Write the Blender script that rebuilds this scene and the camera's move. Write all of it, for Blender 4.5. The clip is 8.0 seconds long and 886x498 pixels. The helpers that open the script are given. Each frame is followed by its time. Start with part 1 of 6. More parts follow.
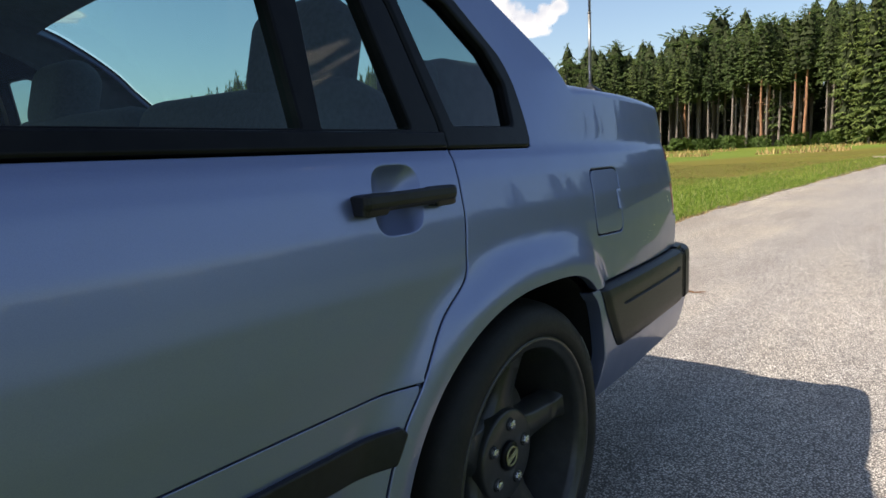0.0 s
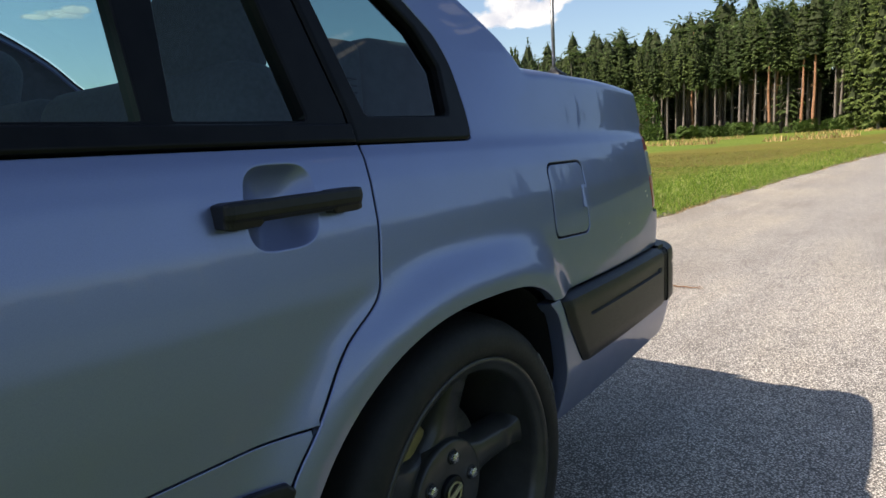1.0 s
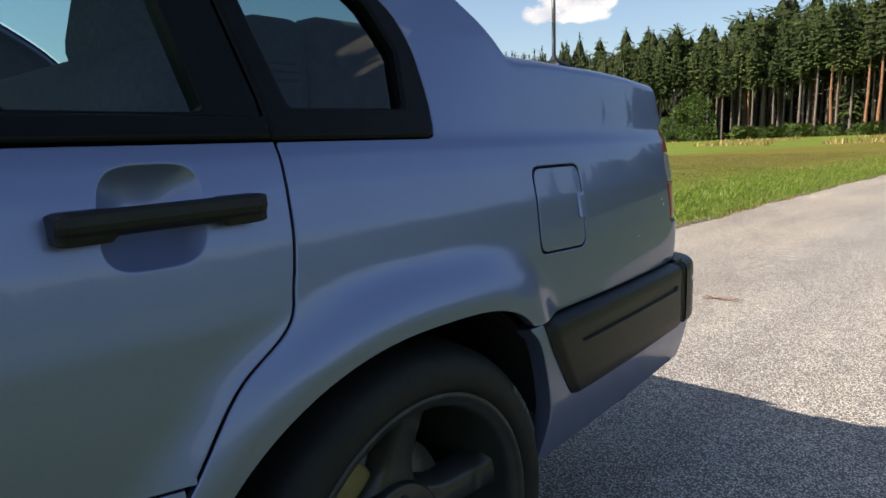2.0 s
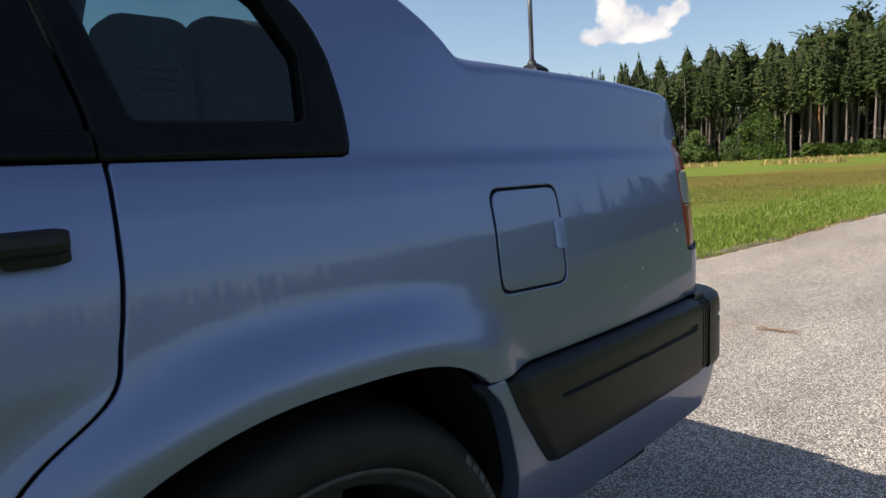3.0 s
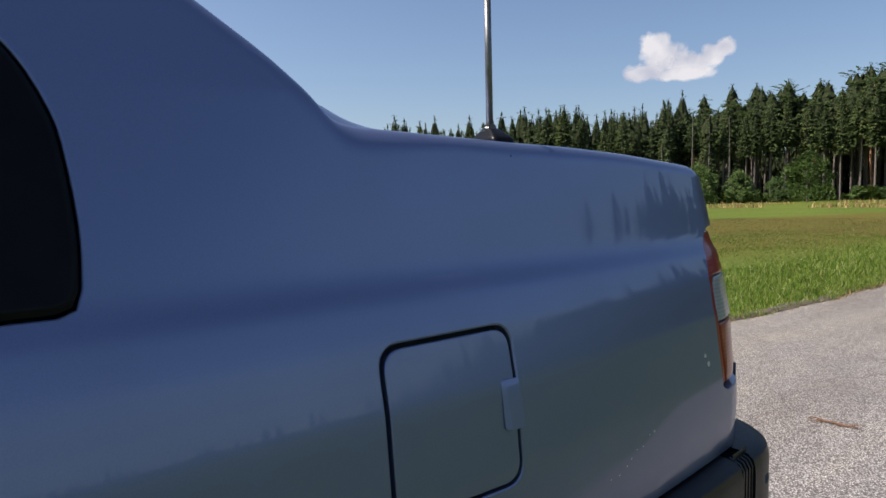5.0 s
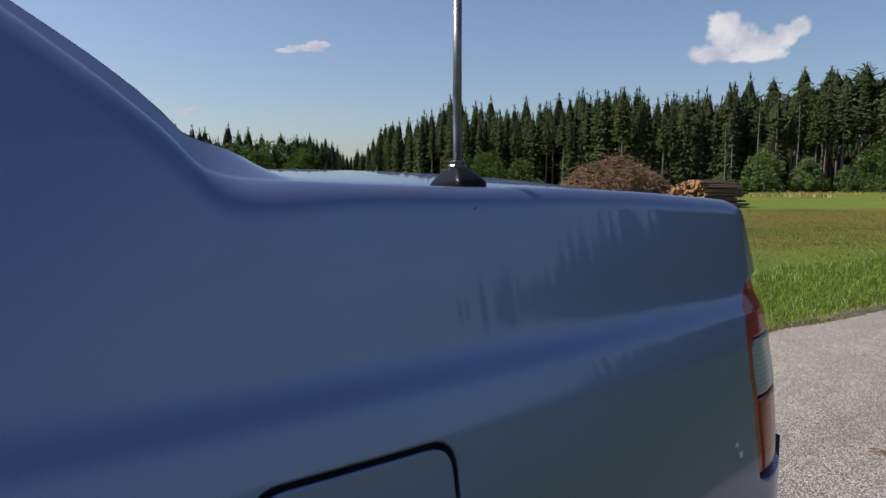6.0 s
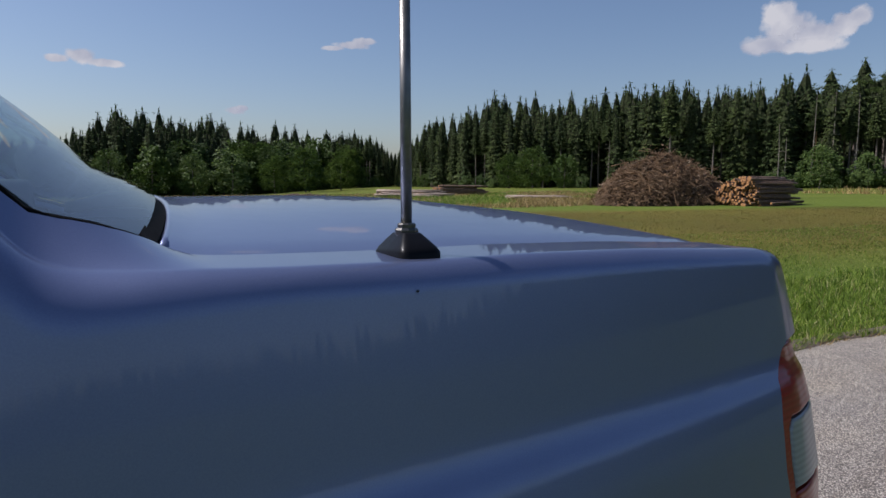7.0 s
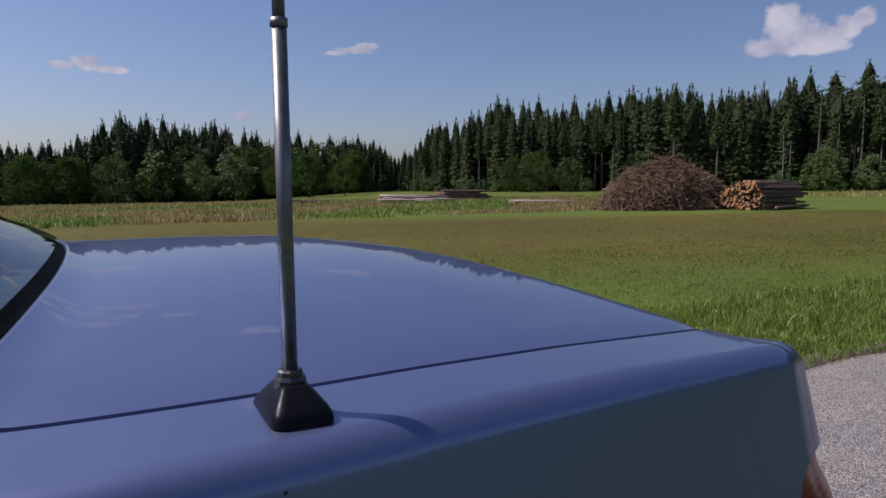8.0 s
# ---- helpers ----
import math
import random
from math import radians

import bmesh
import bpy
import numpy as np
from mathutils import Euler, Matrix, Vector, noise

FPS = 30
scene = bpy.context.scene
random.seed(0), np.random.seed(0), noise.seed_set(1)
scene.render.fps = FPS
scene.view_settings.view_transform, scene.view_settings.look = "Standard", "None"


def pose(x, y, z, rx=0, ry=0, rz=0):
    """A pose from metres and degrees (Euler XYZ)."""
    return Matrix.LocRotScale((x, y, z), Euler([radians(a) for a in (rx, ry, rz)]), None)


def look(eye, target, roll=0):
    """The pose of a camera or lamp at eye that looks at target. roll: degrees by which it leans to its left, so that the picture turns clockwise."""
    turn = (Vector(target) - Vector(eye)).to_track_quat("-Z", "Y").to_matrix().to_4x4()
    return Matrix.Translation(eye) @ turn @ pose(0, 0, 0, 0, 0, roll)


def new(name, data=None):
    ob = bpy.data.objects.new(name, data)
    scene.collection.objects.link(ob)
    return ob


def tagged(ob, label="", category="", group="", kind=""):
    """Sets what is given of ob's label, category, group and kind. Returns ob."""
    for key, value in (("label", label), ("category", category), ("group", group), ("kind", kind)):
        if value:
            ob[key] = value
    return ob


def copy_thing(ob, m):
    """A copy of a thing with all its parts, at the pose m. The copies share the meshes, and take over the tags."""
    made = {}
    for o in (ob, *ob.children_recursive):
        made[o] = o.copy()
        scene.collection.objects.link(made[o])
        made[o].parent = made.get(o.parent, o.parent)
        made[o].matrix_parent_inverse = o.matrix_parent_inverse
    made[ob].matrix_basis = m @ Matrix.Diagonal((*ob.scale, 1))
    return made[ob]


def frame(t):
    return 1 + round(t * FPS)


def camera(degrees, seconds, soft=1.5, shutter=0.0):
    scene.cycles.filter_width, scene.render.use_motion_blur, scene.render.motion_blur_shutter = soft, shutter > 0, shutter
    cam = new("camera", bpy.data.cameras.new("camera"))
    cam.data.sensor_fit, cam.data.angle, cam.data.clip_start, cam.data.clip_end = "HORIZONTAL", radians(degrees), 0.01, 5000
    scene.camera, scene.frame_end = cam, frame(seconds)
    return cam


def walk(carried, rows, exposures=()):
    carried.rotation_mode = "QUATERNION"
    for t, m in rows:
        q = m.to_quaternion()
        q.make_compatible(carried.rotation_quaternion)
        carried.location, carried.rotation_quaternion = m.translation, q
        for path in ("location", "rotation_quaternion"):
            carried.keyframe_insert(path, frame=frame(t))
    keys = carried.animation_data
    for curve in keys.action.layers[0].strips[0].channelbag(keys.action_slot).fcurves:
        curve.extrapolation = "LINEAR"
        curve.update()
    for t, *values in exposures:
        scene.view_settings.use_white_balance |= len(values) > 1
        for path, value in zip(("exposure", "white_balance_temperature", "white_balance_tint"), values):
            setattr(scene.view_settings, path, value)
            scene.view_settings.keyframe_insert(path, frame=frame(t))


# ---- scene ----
cam = camera(67.9, 8.0)
PATH = [
    (0, (-1.062, -0.649, 0.901), (0.513, 0.549, 0.617), -2.2),
    (0.5, (-0.955, -0.655, 0.904), (0.613, 0.549, 0.603), -2.2),
    (1, (-0.845, -0.653, 0.901), (0.714, 0.561, 0.591), -2.9),
    (1.5, (-0.722, -0.652, 0.894), (0.8, 0.608, 0.582), -3.4),
    (1.7, (-0.693, -0.656, 0.906), (0.807, 0.625, 0.579), -2.5),
    (2.8, (-0.421, -0.649, 0.887), (0.955, 0.777, 0.62), -2.2),
    (3, (-0.379, -0.654, 0.889), (0.977, 0.796, 0.645), -2.7),
    (3.5, (-0.246, -0.6, 0.917), (1.094, 0.866, 0.681), -1.2),
    (4, (-0.138, -0.545, 0.944), (1.183, 0.943, 0.743), -0.0),
    (4.5, (-0.058, -0.502, 0.961), (1.241, 1.011, 0.809), -0.9),
    (4.7, (-0.03, -0.485, 0.966), (1.267, 1.031, 0.827), -1.1),
    (5.8, (0.115, -0.454, 1.031), (1.295, 1.149, 0.833), 0.1),
    (6, (0.178, -0.4, 1.046), (1.331, 1.221, 0.84), 0.4),
    (6.5, (0.257, -0.362, 1.075), (1.35, 1.3, 0.866), 0.3),
    (7, (0.306, -0.34, 1.097), (1.348, 1.353, 0.878), 0.3),
    (7.5, (0.365, -0.294, 1.129), (1.388, 1.41, 0.905), 0.1),
    (8, (0.426, -0.249, 1.16), (1.458, 1.451, 0.953), -0.0),
]
walk(cam, [(t, look(eye, target, roll)) for t, eye, target, roll in PATH],
     exposures=[(0, 0.93, 6850, 11), (1.5, 0.90, 6850, 11), (3.5, 0.65, 6720, 13), (4.5, 0.47, 6420, 15), (6.5, 0.07, 6150, 14), (8, -0.25, 5800, 25)])

# ---------------------------------------------------------------- light
SUN = Vector((-0.66, 0.53, 1.0)).normalized()
world = bpy.data.worlds.new("world")
scene.world = world
world.use_nodes = True
wn = world.node_tree.nodes
sky = wn.new("ShaderNodeTexSky")
sky.sky_type = "NISHITA"
sky.sun_disc = False
sky.sun_elevation = math.asin(SUN.z)
sky.sun_rotation = math.atan2(SUN.x, SUN.y)
sky.air_density, sky.dust_density, sky.ozone_density = 1.0, 1.1, 2.0
wn["Background"].inputs["Strength"].default_value = 0.093
world.node_tree.links.new(sky.outputs[0], wn["Background"].inputs[0])
sun_data = bpy.data.lights.new("sun", "SUN")
sun_data.energy, sun_data.angle, sun_data.color = 5.0, radians(0.53), (1.0, 0.95, 0.88)
sun = new("sun", sun_data)
sun.matrix_world = look(SUN * 50, (0, 0, 0))


# ---------------------------------------------------------------- materials
def material(name):
    m = bpy.data.materials.new(name)
    m.use_nodes = True
    t = m.node_tree
    return m, t, t.nodes["Principled BSDF"]


def node(t, kind, **values):
    n = t.nodes.new(kind)
    for key, value in values.items():
        if key in n.inputs:
            n.inputs[key].default_value = value
    return n


def ramp(t, source, stops):
    r = t.nodes.new("ShaderNodeValToRGB")
    e = r.color_ramp.elements
    while len(e) < len(stops):
        e.new(0.5)
    for el, (at, c) in zip(e, stops):
        el.position, el.color = at, (*c, 1) if len(c) == 3 else c
    t.links.new(source, r.inputs[0])
    return r.outputs[0]


def coords(t, which="Object"):
    return t.nodes.new("ShaderNodeTexCoord").outputs[which]


def noise_of(t, vec, scale, detail=4, rough=0.55):
    n = node(t, "ShaderNodeTexNoise", Scale=scale, Detail=detail, Roughness=rough)
    t.links.new(vec, n.inputs["Vector"])
    return n.outputs["Fac"]


def mixed(t, fac, a, b, mode="MIX"):
    n = t.nodes.new("ShaderNodeMix")
    n.data_type, n.blend_type = "RGBA", mode
    for sock, v in ((n.inputs[0], fac), (n.inputs[6], a), (n.inputs[7], b)):
        if isinstance(v, (int, float)):
            sock.default_value = v
        elif isinstance(v, tuple):
            sock.default_value = (*v, 1)
        else:
            t.links.new(v, sock)
    return n.outputs[2]


def bump(t, p, height, strength, distance):
    b = node(t, "ShaderNodeBump", Strength=strength, Distance=distance)
    t.links.new(height, b.inputs["Height"])
    t.links.new(b.outputs[0], p.inputs["Normal"])


def simple(name, low, high, scale, rough, metal=0.0, bumps=0.0, coat=0.0, detail=4, spec=0.5):
    m, t, p = material(name)
    vec = coords(t)
    f = noise_of(t, vec, scale, detail)
    t.links.new(ramp(t, f, [(0.3, low), (0.7, high)]), p.inputs["Base Color"])
    f2 = noise_of(t, vec, scale * 7, 3)
    r = ramp(t, f2, [(0.3, (rough - 0.06,) * 3), (0.7, (rough + 0.06,) * 3)])
    t.links.new(r, p.inputs["Roughness"])
    p.inputs["Metallic"].default_value = metal
    p.inputs["Coat Weight"].default_value = coat
    p.inputs["Specular IOR Level"].default_value = spec
    if bumps:
        bump(t, p, f2, 0.5, bumps)
    return m


def make_paint():
    m, t, p = material("metallic_paint")
    vec = coords(t)
    flake = noise_of(t, vec, 900, 2)
    wide = noise_of(t, vec, 3, 3)
    c = ramp(t, flake, [(0.3, (0.180, 0.212, 0.346)), (0.7, (0.200, 0.234, 0.376))])
    c = mixed(t, ramp(t, wide, [(0.4, (0, 0, 0)), (0.9, (0.10,) * 3)]), c, (0.25, 0.27, 0.30))
    t.links.new(c, p.inputs["Base Color"])
    p.inputs["Metallic"].default_value = 0.72
    t.links.new(ramp(t, noise_of(t, vec, 14, 5), [(0.3, (0.35,) * 3), (0.75, (0.42,) * 3)]), p.inputs["Roughness"])
    p.inputs["Specular Tint"].default_value = (0.42, 0.46, 0.56, 1)
    p.inputs["Coat Weight"].default_value = 0.7
    p.inputs["Coat IOR"].default_value = 1.48
    t.links.new(ramp(t, noise_of(t, vec, 9, 6), [(0.4, (0.018,) * 3), (0.8, (0.05,) * 3)]), p.inputs["Coat Roughness"])
    return m


def make_glass(name, tint, gloss=1.0):
    m, t, p = material(name)
    t.nodes.remove(p)
    clear = node(t, "ShaderNodeBsdfTransparent", Color=(*tint, 1))
    shine = node(t, "ShaderNodeBsdfGlossy", Roughness=0.015)
    face = node(t, "ShaderNodeLayerWeight", Blend=0.5)
    curve5 = node(t, "ShaderNodeMath")
    curve5.operation = "POWER"
    curve5.inputs[1].default_value = 4.0
    t.links.new(face.outputs["Facing"], curve5.inputs[0])
    fres = node(t, "ShaderNodeMath")
    fres.operation = "MULTIPLY_ADD"
    fres.inputs[1].default_value, fres.inputs[2].default_value = 0.8 * gloss, 0.05 * gloss
    t.links.new(curve5.outputs[0], fres.inputs[0])
    mix = t.nodes.new("ShaderNodeMixShader")
    t.links.new(fres.outputs[0], mix.inputs[0])
    t.links.new(clear.outputs[0], mix.inputs[1])
    t.links.new(shine.outputs[0], mix.inputs[2])
    t.links.new(mix.outputs[0], t.nodes["Material Output"].inputs[0])
    return m


def make_lens(name, col, rough=0.08):
    m, t, p = material(name)
    vec = coords(t)
    w = node(t, "ShaderNodeTexWave", Scale=55.0, Distortion=0.0)
    w.bands_direction = "Z"
    t.links.new(vec, w.inputs["Vector"])
    dark = tuple(c * 0.82 for c in col)
    t.links.new(mixed(t, w.outputs["Fac"], dark, col), p.inputs["Base Color"])
    p.inputs["Roughness"].default_value = rough + 0.2
    p.inputs["Specular IOR Level"].default_value = 0.25
    p.inputs["Coat Weight"].default_value = 0.45
    p.inputs["Coat Roughness"].default_value = 0.03
    bump(t, p, w.outputs["Fac"], 0.15, 0.001)
    return m


def make_asphalt():
    m, t, p = material("worn_asphalt")
    vec = coords(t)
    v = node(t, "ShaderNodeTexVoronoi", Scale=165.0, Randomness=1.0)
    t.links.new(vec, v.inputs["Vector"])
    v2 = node(t, "ShaderNodeTexVoronoi", Scale=210.0)
    t.links.new(vec, v2.inputs["Vector"])
    stone = ramp(t, v.outputs["Color"], [(0.0, (0.15, 0.134, 0.116)), (0.45, (0.47, 0.432, 0.386)), (0.8, (0.66, 0.612, 0.550)), (1.0, (0.92, 0.87, 0.80))])
    joint = ramp(t, v.outputs["Distance"], [(0.30, (1, 1, 1)), (0.60, (0.22, 0.21, 0.205))])
    c = mixed(t, 1.0, stone, joint, "MULTIPLY")
    big = noise_of(t, vec, 0.55, 6, 0.6)
    c = mixed(t, 1.0, c, ramp(t, big, [(0.3, (0.92, 0.91, 0.90)), (0.52, (1.06, 1.05, 1.04)), (0.72, (1.22, 1.2, 1.17))]), "MULTIPLY")
    # worn tracks along the road, and pale dust towards its edge
    along = node(t, "ShaderNodeMapping")
    along.inputs["Scale"].default_value = (0.22, 1.3, 1.0)
    t.links.new(vec, along.inputs["Vector"])
    track = noise_of(t, along.outputs[0], 1.6, 6, 0.65)
    c = mixed(t, 1.0, c, ramp(t, track, [(0.32, (0.80, 0.77, 0.75)), (0.48, (1.0, 1.0, 1.0)), (0.66, (1.14, 1.12, 1.07))]), "MULTIPLY")
    sep = node(t, "ShaderNodeSeparateXYZ")
    t.links.new(vec, sep.inputs[0])
    dust = mixed(t, 1.0, ramp(t, sep.outputs["Y"], [(0.3, (0.0,) * 3), (1.0, (1.0,) * 3)]), ramp(t, big, [(0.35, (0.2,) * 3), (0.6, (1.0,) * 3)]), "MULTIPLY")
    c = mixed(t, 1.0, c, ramp(t, dust, [(0.0, (1.0, 1.0, 1.0)), (1.0, (1.07, 1.03, 0.94))]), "MULTIPLY")
    mid = noise_of(t, vec, 6.0, 5, 0.65)
    c = mixed(t, 1.0, c, ramp(t, mid, [(0.3, (0.88, 0.87, 0.86)), (0.7, (1.1, 1.1, 1.1))]), "MULTIPLY")
    t.links.new(c, p.inputs["Base Color"])
    t.links.new(ramp(t, v.outputs["Color"], [(0, (0.45,) * 3), (1, (0.85,) * 3)]), p.inputs["Roughness"])
    h = mixed(t, 0.35, ramp(t, v.outputs["Distance"], [(0.1, (1, 1, 1)), (0.65, (0, 0, 0))]), v2.outputs["Distance"])
    bump(t, p, h, 0.9, 0.004)
    return m


def make_field():
    """Meadow ground: mown olive-brown middle, greener verge, dry strip, by slow noise and distance bands of the mowing."""
    m, t, p = material("meadow")
    vec = coords(t)
    fine = noise_of(t, vec, 16, 5, 0.7)
    mid = noise_of(t, vec, 0.9, 5, 0.65)
    slow = noise_of(t, vec, 0.10, 3)
    green = ramp(t, fine, [(0.3, (0.066, 0.102, 0.012)), (0.7, (0.160, 0.216, 0.030))])
    mown = ramp(t, fine, [(0.3, (0.080, 0.060, 0.011)), (0.7, (0.170, 0.128, 0.026))])
    sep = node(t, "ShaderNodeSeparateXYZ")
    t.links.new(vec, sep.inputs[0])
    warp = node(t, "ShaderNodeMath")
    warp.operation = "MULTIPLY_ADD"
    t.links.new(mid, warp.inputs[0])
    warp.inputs[1].default_value = 3.0
    slant = node(t, "ShaderNodeMath")
    slant.operation = "MULTIPLY_ADD"
    t.links.new(sep.outputs["X"], slant.inputs[0])
    slant.inputs[1].default_value = 0.35
    t.links.new(sep.outputs["Y"], slant.inputs[2])
    t.links.new(slant.outputs[0], warp.inputs[2])
    scaled = node(t, "ShaderNodeMath")
    scaled.operation = "MULTIPLY"
    t.links.new(warp.outputs[0], scaled.inputs[0])
    scaled.inputs[1].default_value = 0.01
    band = ramp(t, scaled.outputs[0], [(0.0, (0, 0, 0)), (0.085, (0.05, 0.05, 0.05)), (0.110, (0.85, 0.85, 0.85)), (0.125, (1, 1, 1)), (0.245, (1, 1, 1)), (0.272, (0.12, 0.12, 0.12)), (0.45, (0.25, 0.25, 0.25)), (0.7, (0.4, 0.4, 0.4))])
    band2 = mixed(t, 1.0, band, ramp(t, mid, [(0.3, (1, 1, 1)), (0.75, (0.62, 0.62, 0.62))]), "MULTIPLY")
    c = mixed(t, band2, green, mown)
    c = mixed(t, 1.0, c, ramp(t, slow, [(0.35, (0.82, 0.85, 0.8)), (0.65, (1.12, 1.1, 1.05))]), "MULTIPLY")
    near = node(t, "ShaderNodeMath")
    near.operation = "MULTIPLY"
    t.links.new(sep.outputs["Y"], near.inputs[0])
    near.inputs[1].default_value = 0.01
    side = ramp(t, near.outputs[0], [(0.0, (1, 1, 1)), (0.004, (0, 0, 0))])
    crop = ramp(t, fine, [(0.3, (0.046, 0.068, 0.022)), (0.7, (0.105, 0.140, 0.048))])
    c = mixed(t, side, c, crop)
    t.links.new(c, p.inputs["Base Color"])
    p.inputs["Roughness"].default_value = 0.9
    p.inputs["Specular IOR Level"].default_value = 0.15
    bump(t, p, fine, 0.8, 0.05)
    return m


def make_leaf(name, stops, trans=0.25):
    """Leaf, needle or blade: colour varies from clump to clump."""
    m, t, p = material(name)
    g = t.nodes.new("ShaderNodeNewGeometry")
    o = t.nodes.new("ShaderNodeObjectInfo")
    c = ramp(t, g.outputs["Random Per Island"], stops)
    c = mixed(t, 1.0, c, ramp(t, o.outputs["Random"], [(0, (0.72, 0.78, 0.75)), (1, (1.25, 1.18, 1.1))]), "MULTIPLY")
    t.links.new(c, p.inputs["Base Color"])
    p.inputs["Roughness"].default_value = 0.65
    p.inputs["Specular IOR Level"].default_value = 0.25
    if trans:
        tr = t.nodes.new("ShaderNodeBsdfTranslucent")
        t.links.new(c, tr.inputs[0])
        mix = t.nodes.new("ShaderNodeMixShader")
        mix.inputs[0].default_value = trans
        t.links.new(p.outputs[0], mix.inputs[1])
        t.links.new(tr.outputs[0], mix.inputs[2])
        t.links.new(mix.outputs[0], t.nodes["Material Output"].inputs[0])
    return m


def make_cloud(name, seed):
    m, t, p = material(name)
    t.nodes.remove(p)
    uv = t.nodes.new("ShaderNodeUVMap").outputs[0]
    vec = coords(t)
    shift = node(t, "ShaderNodeVectorMath")
    shift.operation = "ADD"
    shift.inputs[1].default_value = (seed, seed * 1.7, seed)
    t.links.new(vec, shift.inputs[0])
    lump = noise_of(t, shift.outputs[0], 0.022, 6, 0.6)
    soft = noise_of(t, shift.outputs[0], 0.012, 4, 0.5)
    centre = node(t, "ShaderNodeVectorMath")
    centre.operation = "SUBTRACT"
    centre.inputs[1].default_value = (0.5, 0.5, 0.0)
    t.links.new(uv, centre.inputs[0])
    length = node(t, "ShaderNodeVectorMath")
    length.operation = "LENGTH"
    t.links.new(centre.outputs[0], length.inputs[0])
    edge = node(t, "ShaderNodeMath")
    edge.operation = "MULTIPLY_ADD"
    edge.inputs[1].default_value, edge.inputs[2].default_value = -2.0, 0.62
    t.links.new(length.outputs["Value"], edge.inputs[0])
    add = node(t, "ShaderNodeMath")
    add.operation = "MULTIPLY_ADD"
    add.inputs[1].default_value = 1.1
    t.links.new(lump, add.inputs[0])
    t.links.new(edge.outputs[0], add.inputs[2])
    alpha = ramp(t, add.outputs[0], [(0.46, (0, 0, 0)), (0.70, (1, 1, 1))])
    col = ramp(t, soft, [(0.38, (0.66, 0.69, 0.78)), (0.58, (1.0, 0.99, 0.98))])
    em = node(t, "ShaderNodeEmission", Strength=0.63)
    t.links.new(col, em.inputs[0])
    clear = t.nodes.new("ShaderNodeBsdfTransparent")
    mix = t.nodes.new("ShaderNodeMixShader")
    t.links.new(alpha, mix.inputs[0])
    t.links.new(clear.outputs[0], mix.inputs[1])
    t.links.new(em.outputs[0], mix.inputs[2])
    t.links.new(mix.outputs[0], t.nodes["Material Output"].inputs[0])
    return m


PAINT = make_paint()
PLASTIC = simple("black_grained_plastic", (0.007, 0.007, 0.008), (0.013, 0.013, 0.014), 60, 0.42, bumps=0.0003, spec=0.3)
TRIM = simple("black_trim", (0.004, 0.004, 0.005), (0.008, 0.008, 0.009), 25, 0.34, bumps=0.0001, spec=0.12)
RUBBER = simple("tyre_rubber", (0.008, 0.008, 0.008), (0.016, 0.015, 0.014), 22, 0.62, bumps=0.0006, spec=0.3)
LETTER = simple("worn_tyre_lettering", (0.05, 0.05, 0.048), (0.085, 0.083, 0.08), 60, 0.5, spec=0.4)
LINER = simple("wheel_house_liner", (0.006, 0.006, 0.006), (0.012, 0.012, 0.011), 18, 0.85, bumps=0.001)
ALLOY = simple("gunmetal_alloy", (0.030, 0.031, 0.030), (0.046, 0.046, 0.044), 30, 0.36, metal=0.3, coat=0.15, spec=0.4)
STEEL = simple("bright_steel", (0.42, 0.42, 0.42), (0.62, 0.62, 0.61), 40, 0.28, metal=1.0)
RODMETAL = simple("antenna_rod_metal", (0.17, 0.165, 0.15), (0.26, 0.25, 0.23), 90, 0.44, metal=0.85)
NUTMETAL = simple("tarnished_nut_metal", (0.07, 0.068, 0.062), (0.13, 0.125, 0.115), 90, 0.34, metal=0.9)
BRONZE = simple("cap_emblem_metal", (0.36, 0.33, 0.16), (0.48, 0.44, 0.24), 60, 0.35, metal=0.8)
CALIPER = simple("dull_yellow_caliper", (0.13, 0.105, 0.035), (0.20, 0.16, 0.055), 30, 0.5)
DISC = simple("brake_disc_iron", (0.10, 0.095, 0.09), (0.2, 0.19, 0.18), 40, 0.45, metal=0.8)
CLOTH = simple("dark_grey_seat_cloth", (0.055, 0.062, 0.068), (0.085, 0.092, 0.098), 120, 0.9, bumps=0.0006)
CABIN = simple("dark_cabin_lining", (0.050, 0.055, 0.058), (0.075, 0.080, 0.084), 40, 0.85)
GLASS = make_glass("tinted_window_glass", (0.68, 0.86, 0.84))
DARKGLASS = make_glass("dark_fixed_glass", (0.32, 0.45, 0.47))
REARGLASS = make_glass("rear_window_glass", (0.60, 0.74, 0.74))
RED = make_lens("red_lens", (0.32, 0.006, 0.010))
CLEAR = make_lens("clear_lens", (0.34, 0.35, 0.32))
AMBER = make_lens("amber_lens", (0.36, 0.030, 0.016))
ASPHALT = make_asphalt()
FIELD = make_field()
BARK = simple("grey_bark", (0.11, 0.088, 0.070), (0.24, 0.20, 0.165), 6, 0.9, bumps=0.02)
PINEBARK = simple("orange_pine_bark", (0.20, 0.095, 0.048), (0.36, 0.18, 0.09), 5, 0.85, bumps=0.02)
SPRUCE = make_leaf("spruce_needles", [(0.0, (0.050, 0.076, 0.024)), (0.5, (0.090, 0.128, 0.040)), (1.0, (0.150, 0.190, 0.060))], 0.4)
# shade between the boughs, put into the colour of the crown's inside
INNER_SHADE = simple("inner_crown_shade", (0.020, 0.026, 0.012), (0.052, 0.062, 0.028), 3, 0.95, spec=0.05)
LARCH = make_leaf("larch_needles", [(0.0, (0.062, 0.094, 0.026)), (0.5, (0.108, 0.150, 0.042)), (1.0, (0.17, 0.21, 0.064))], 0.4)
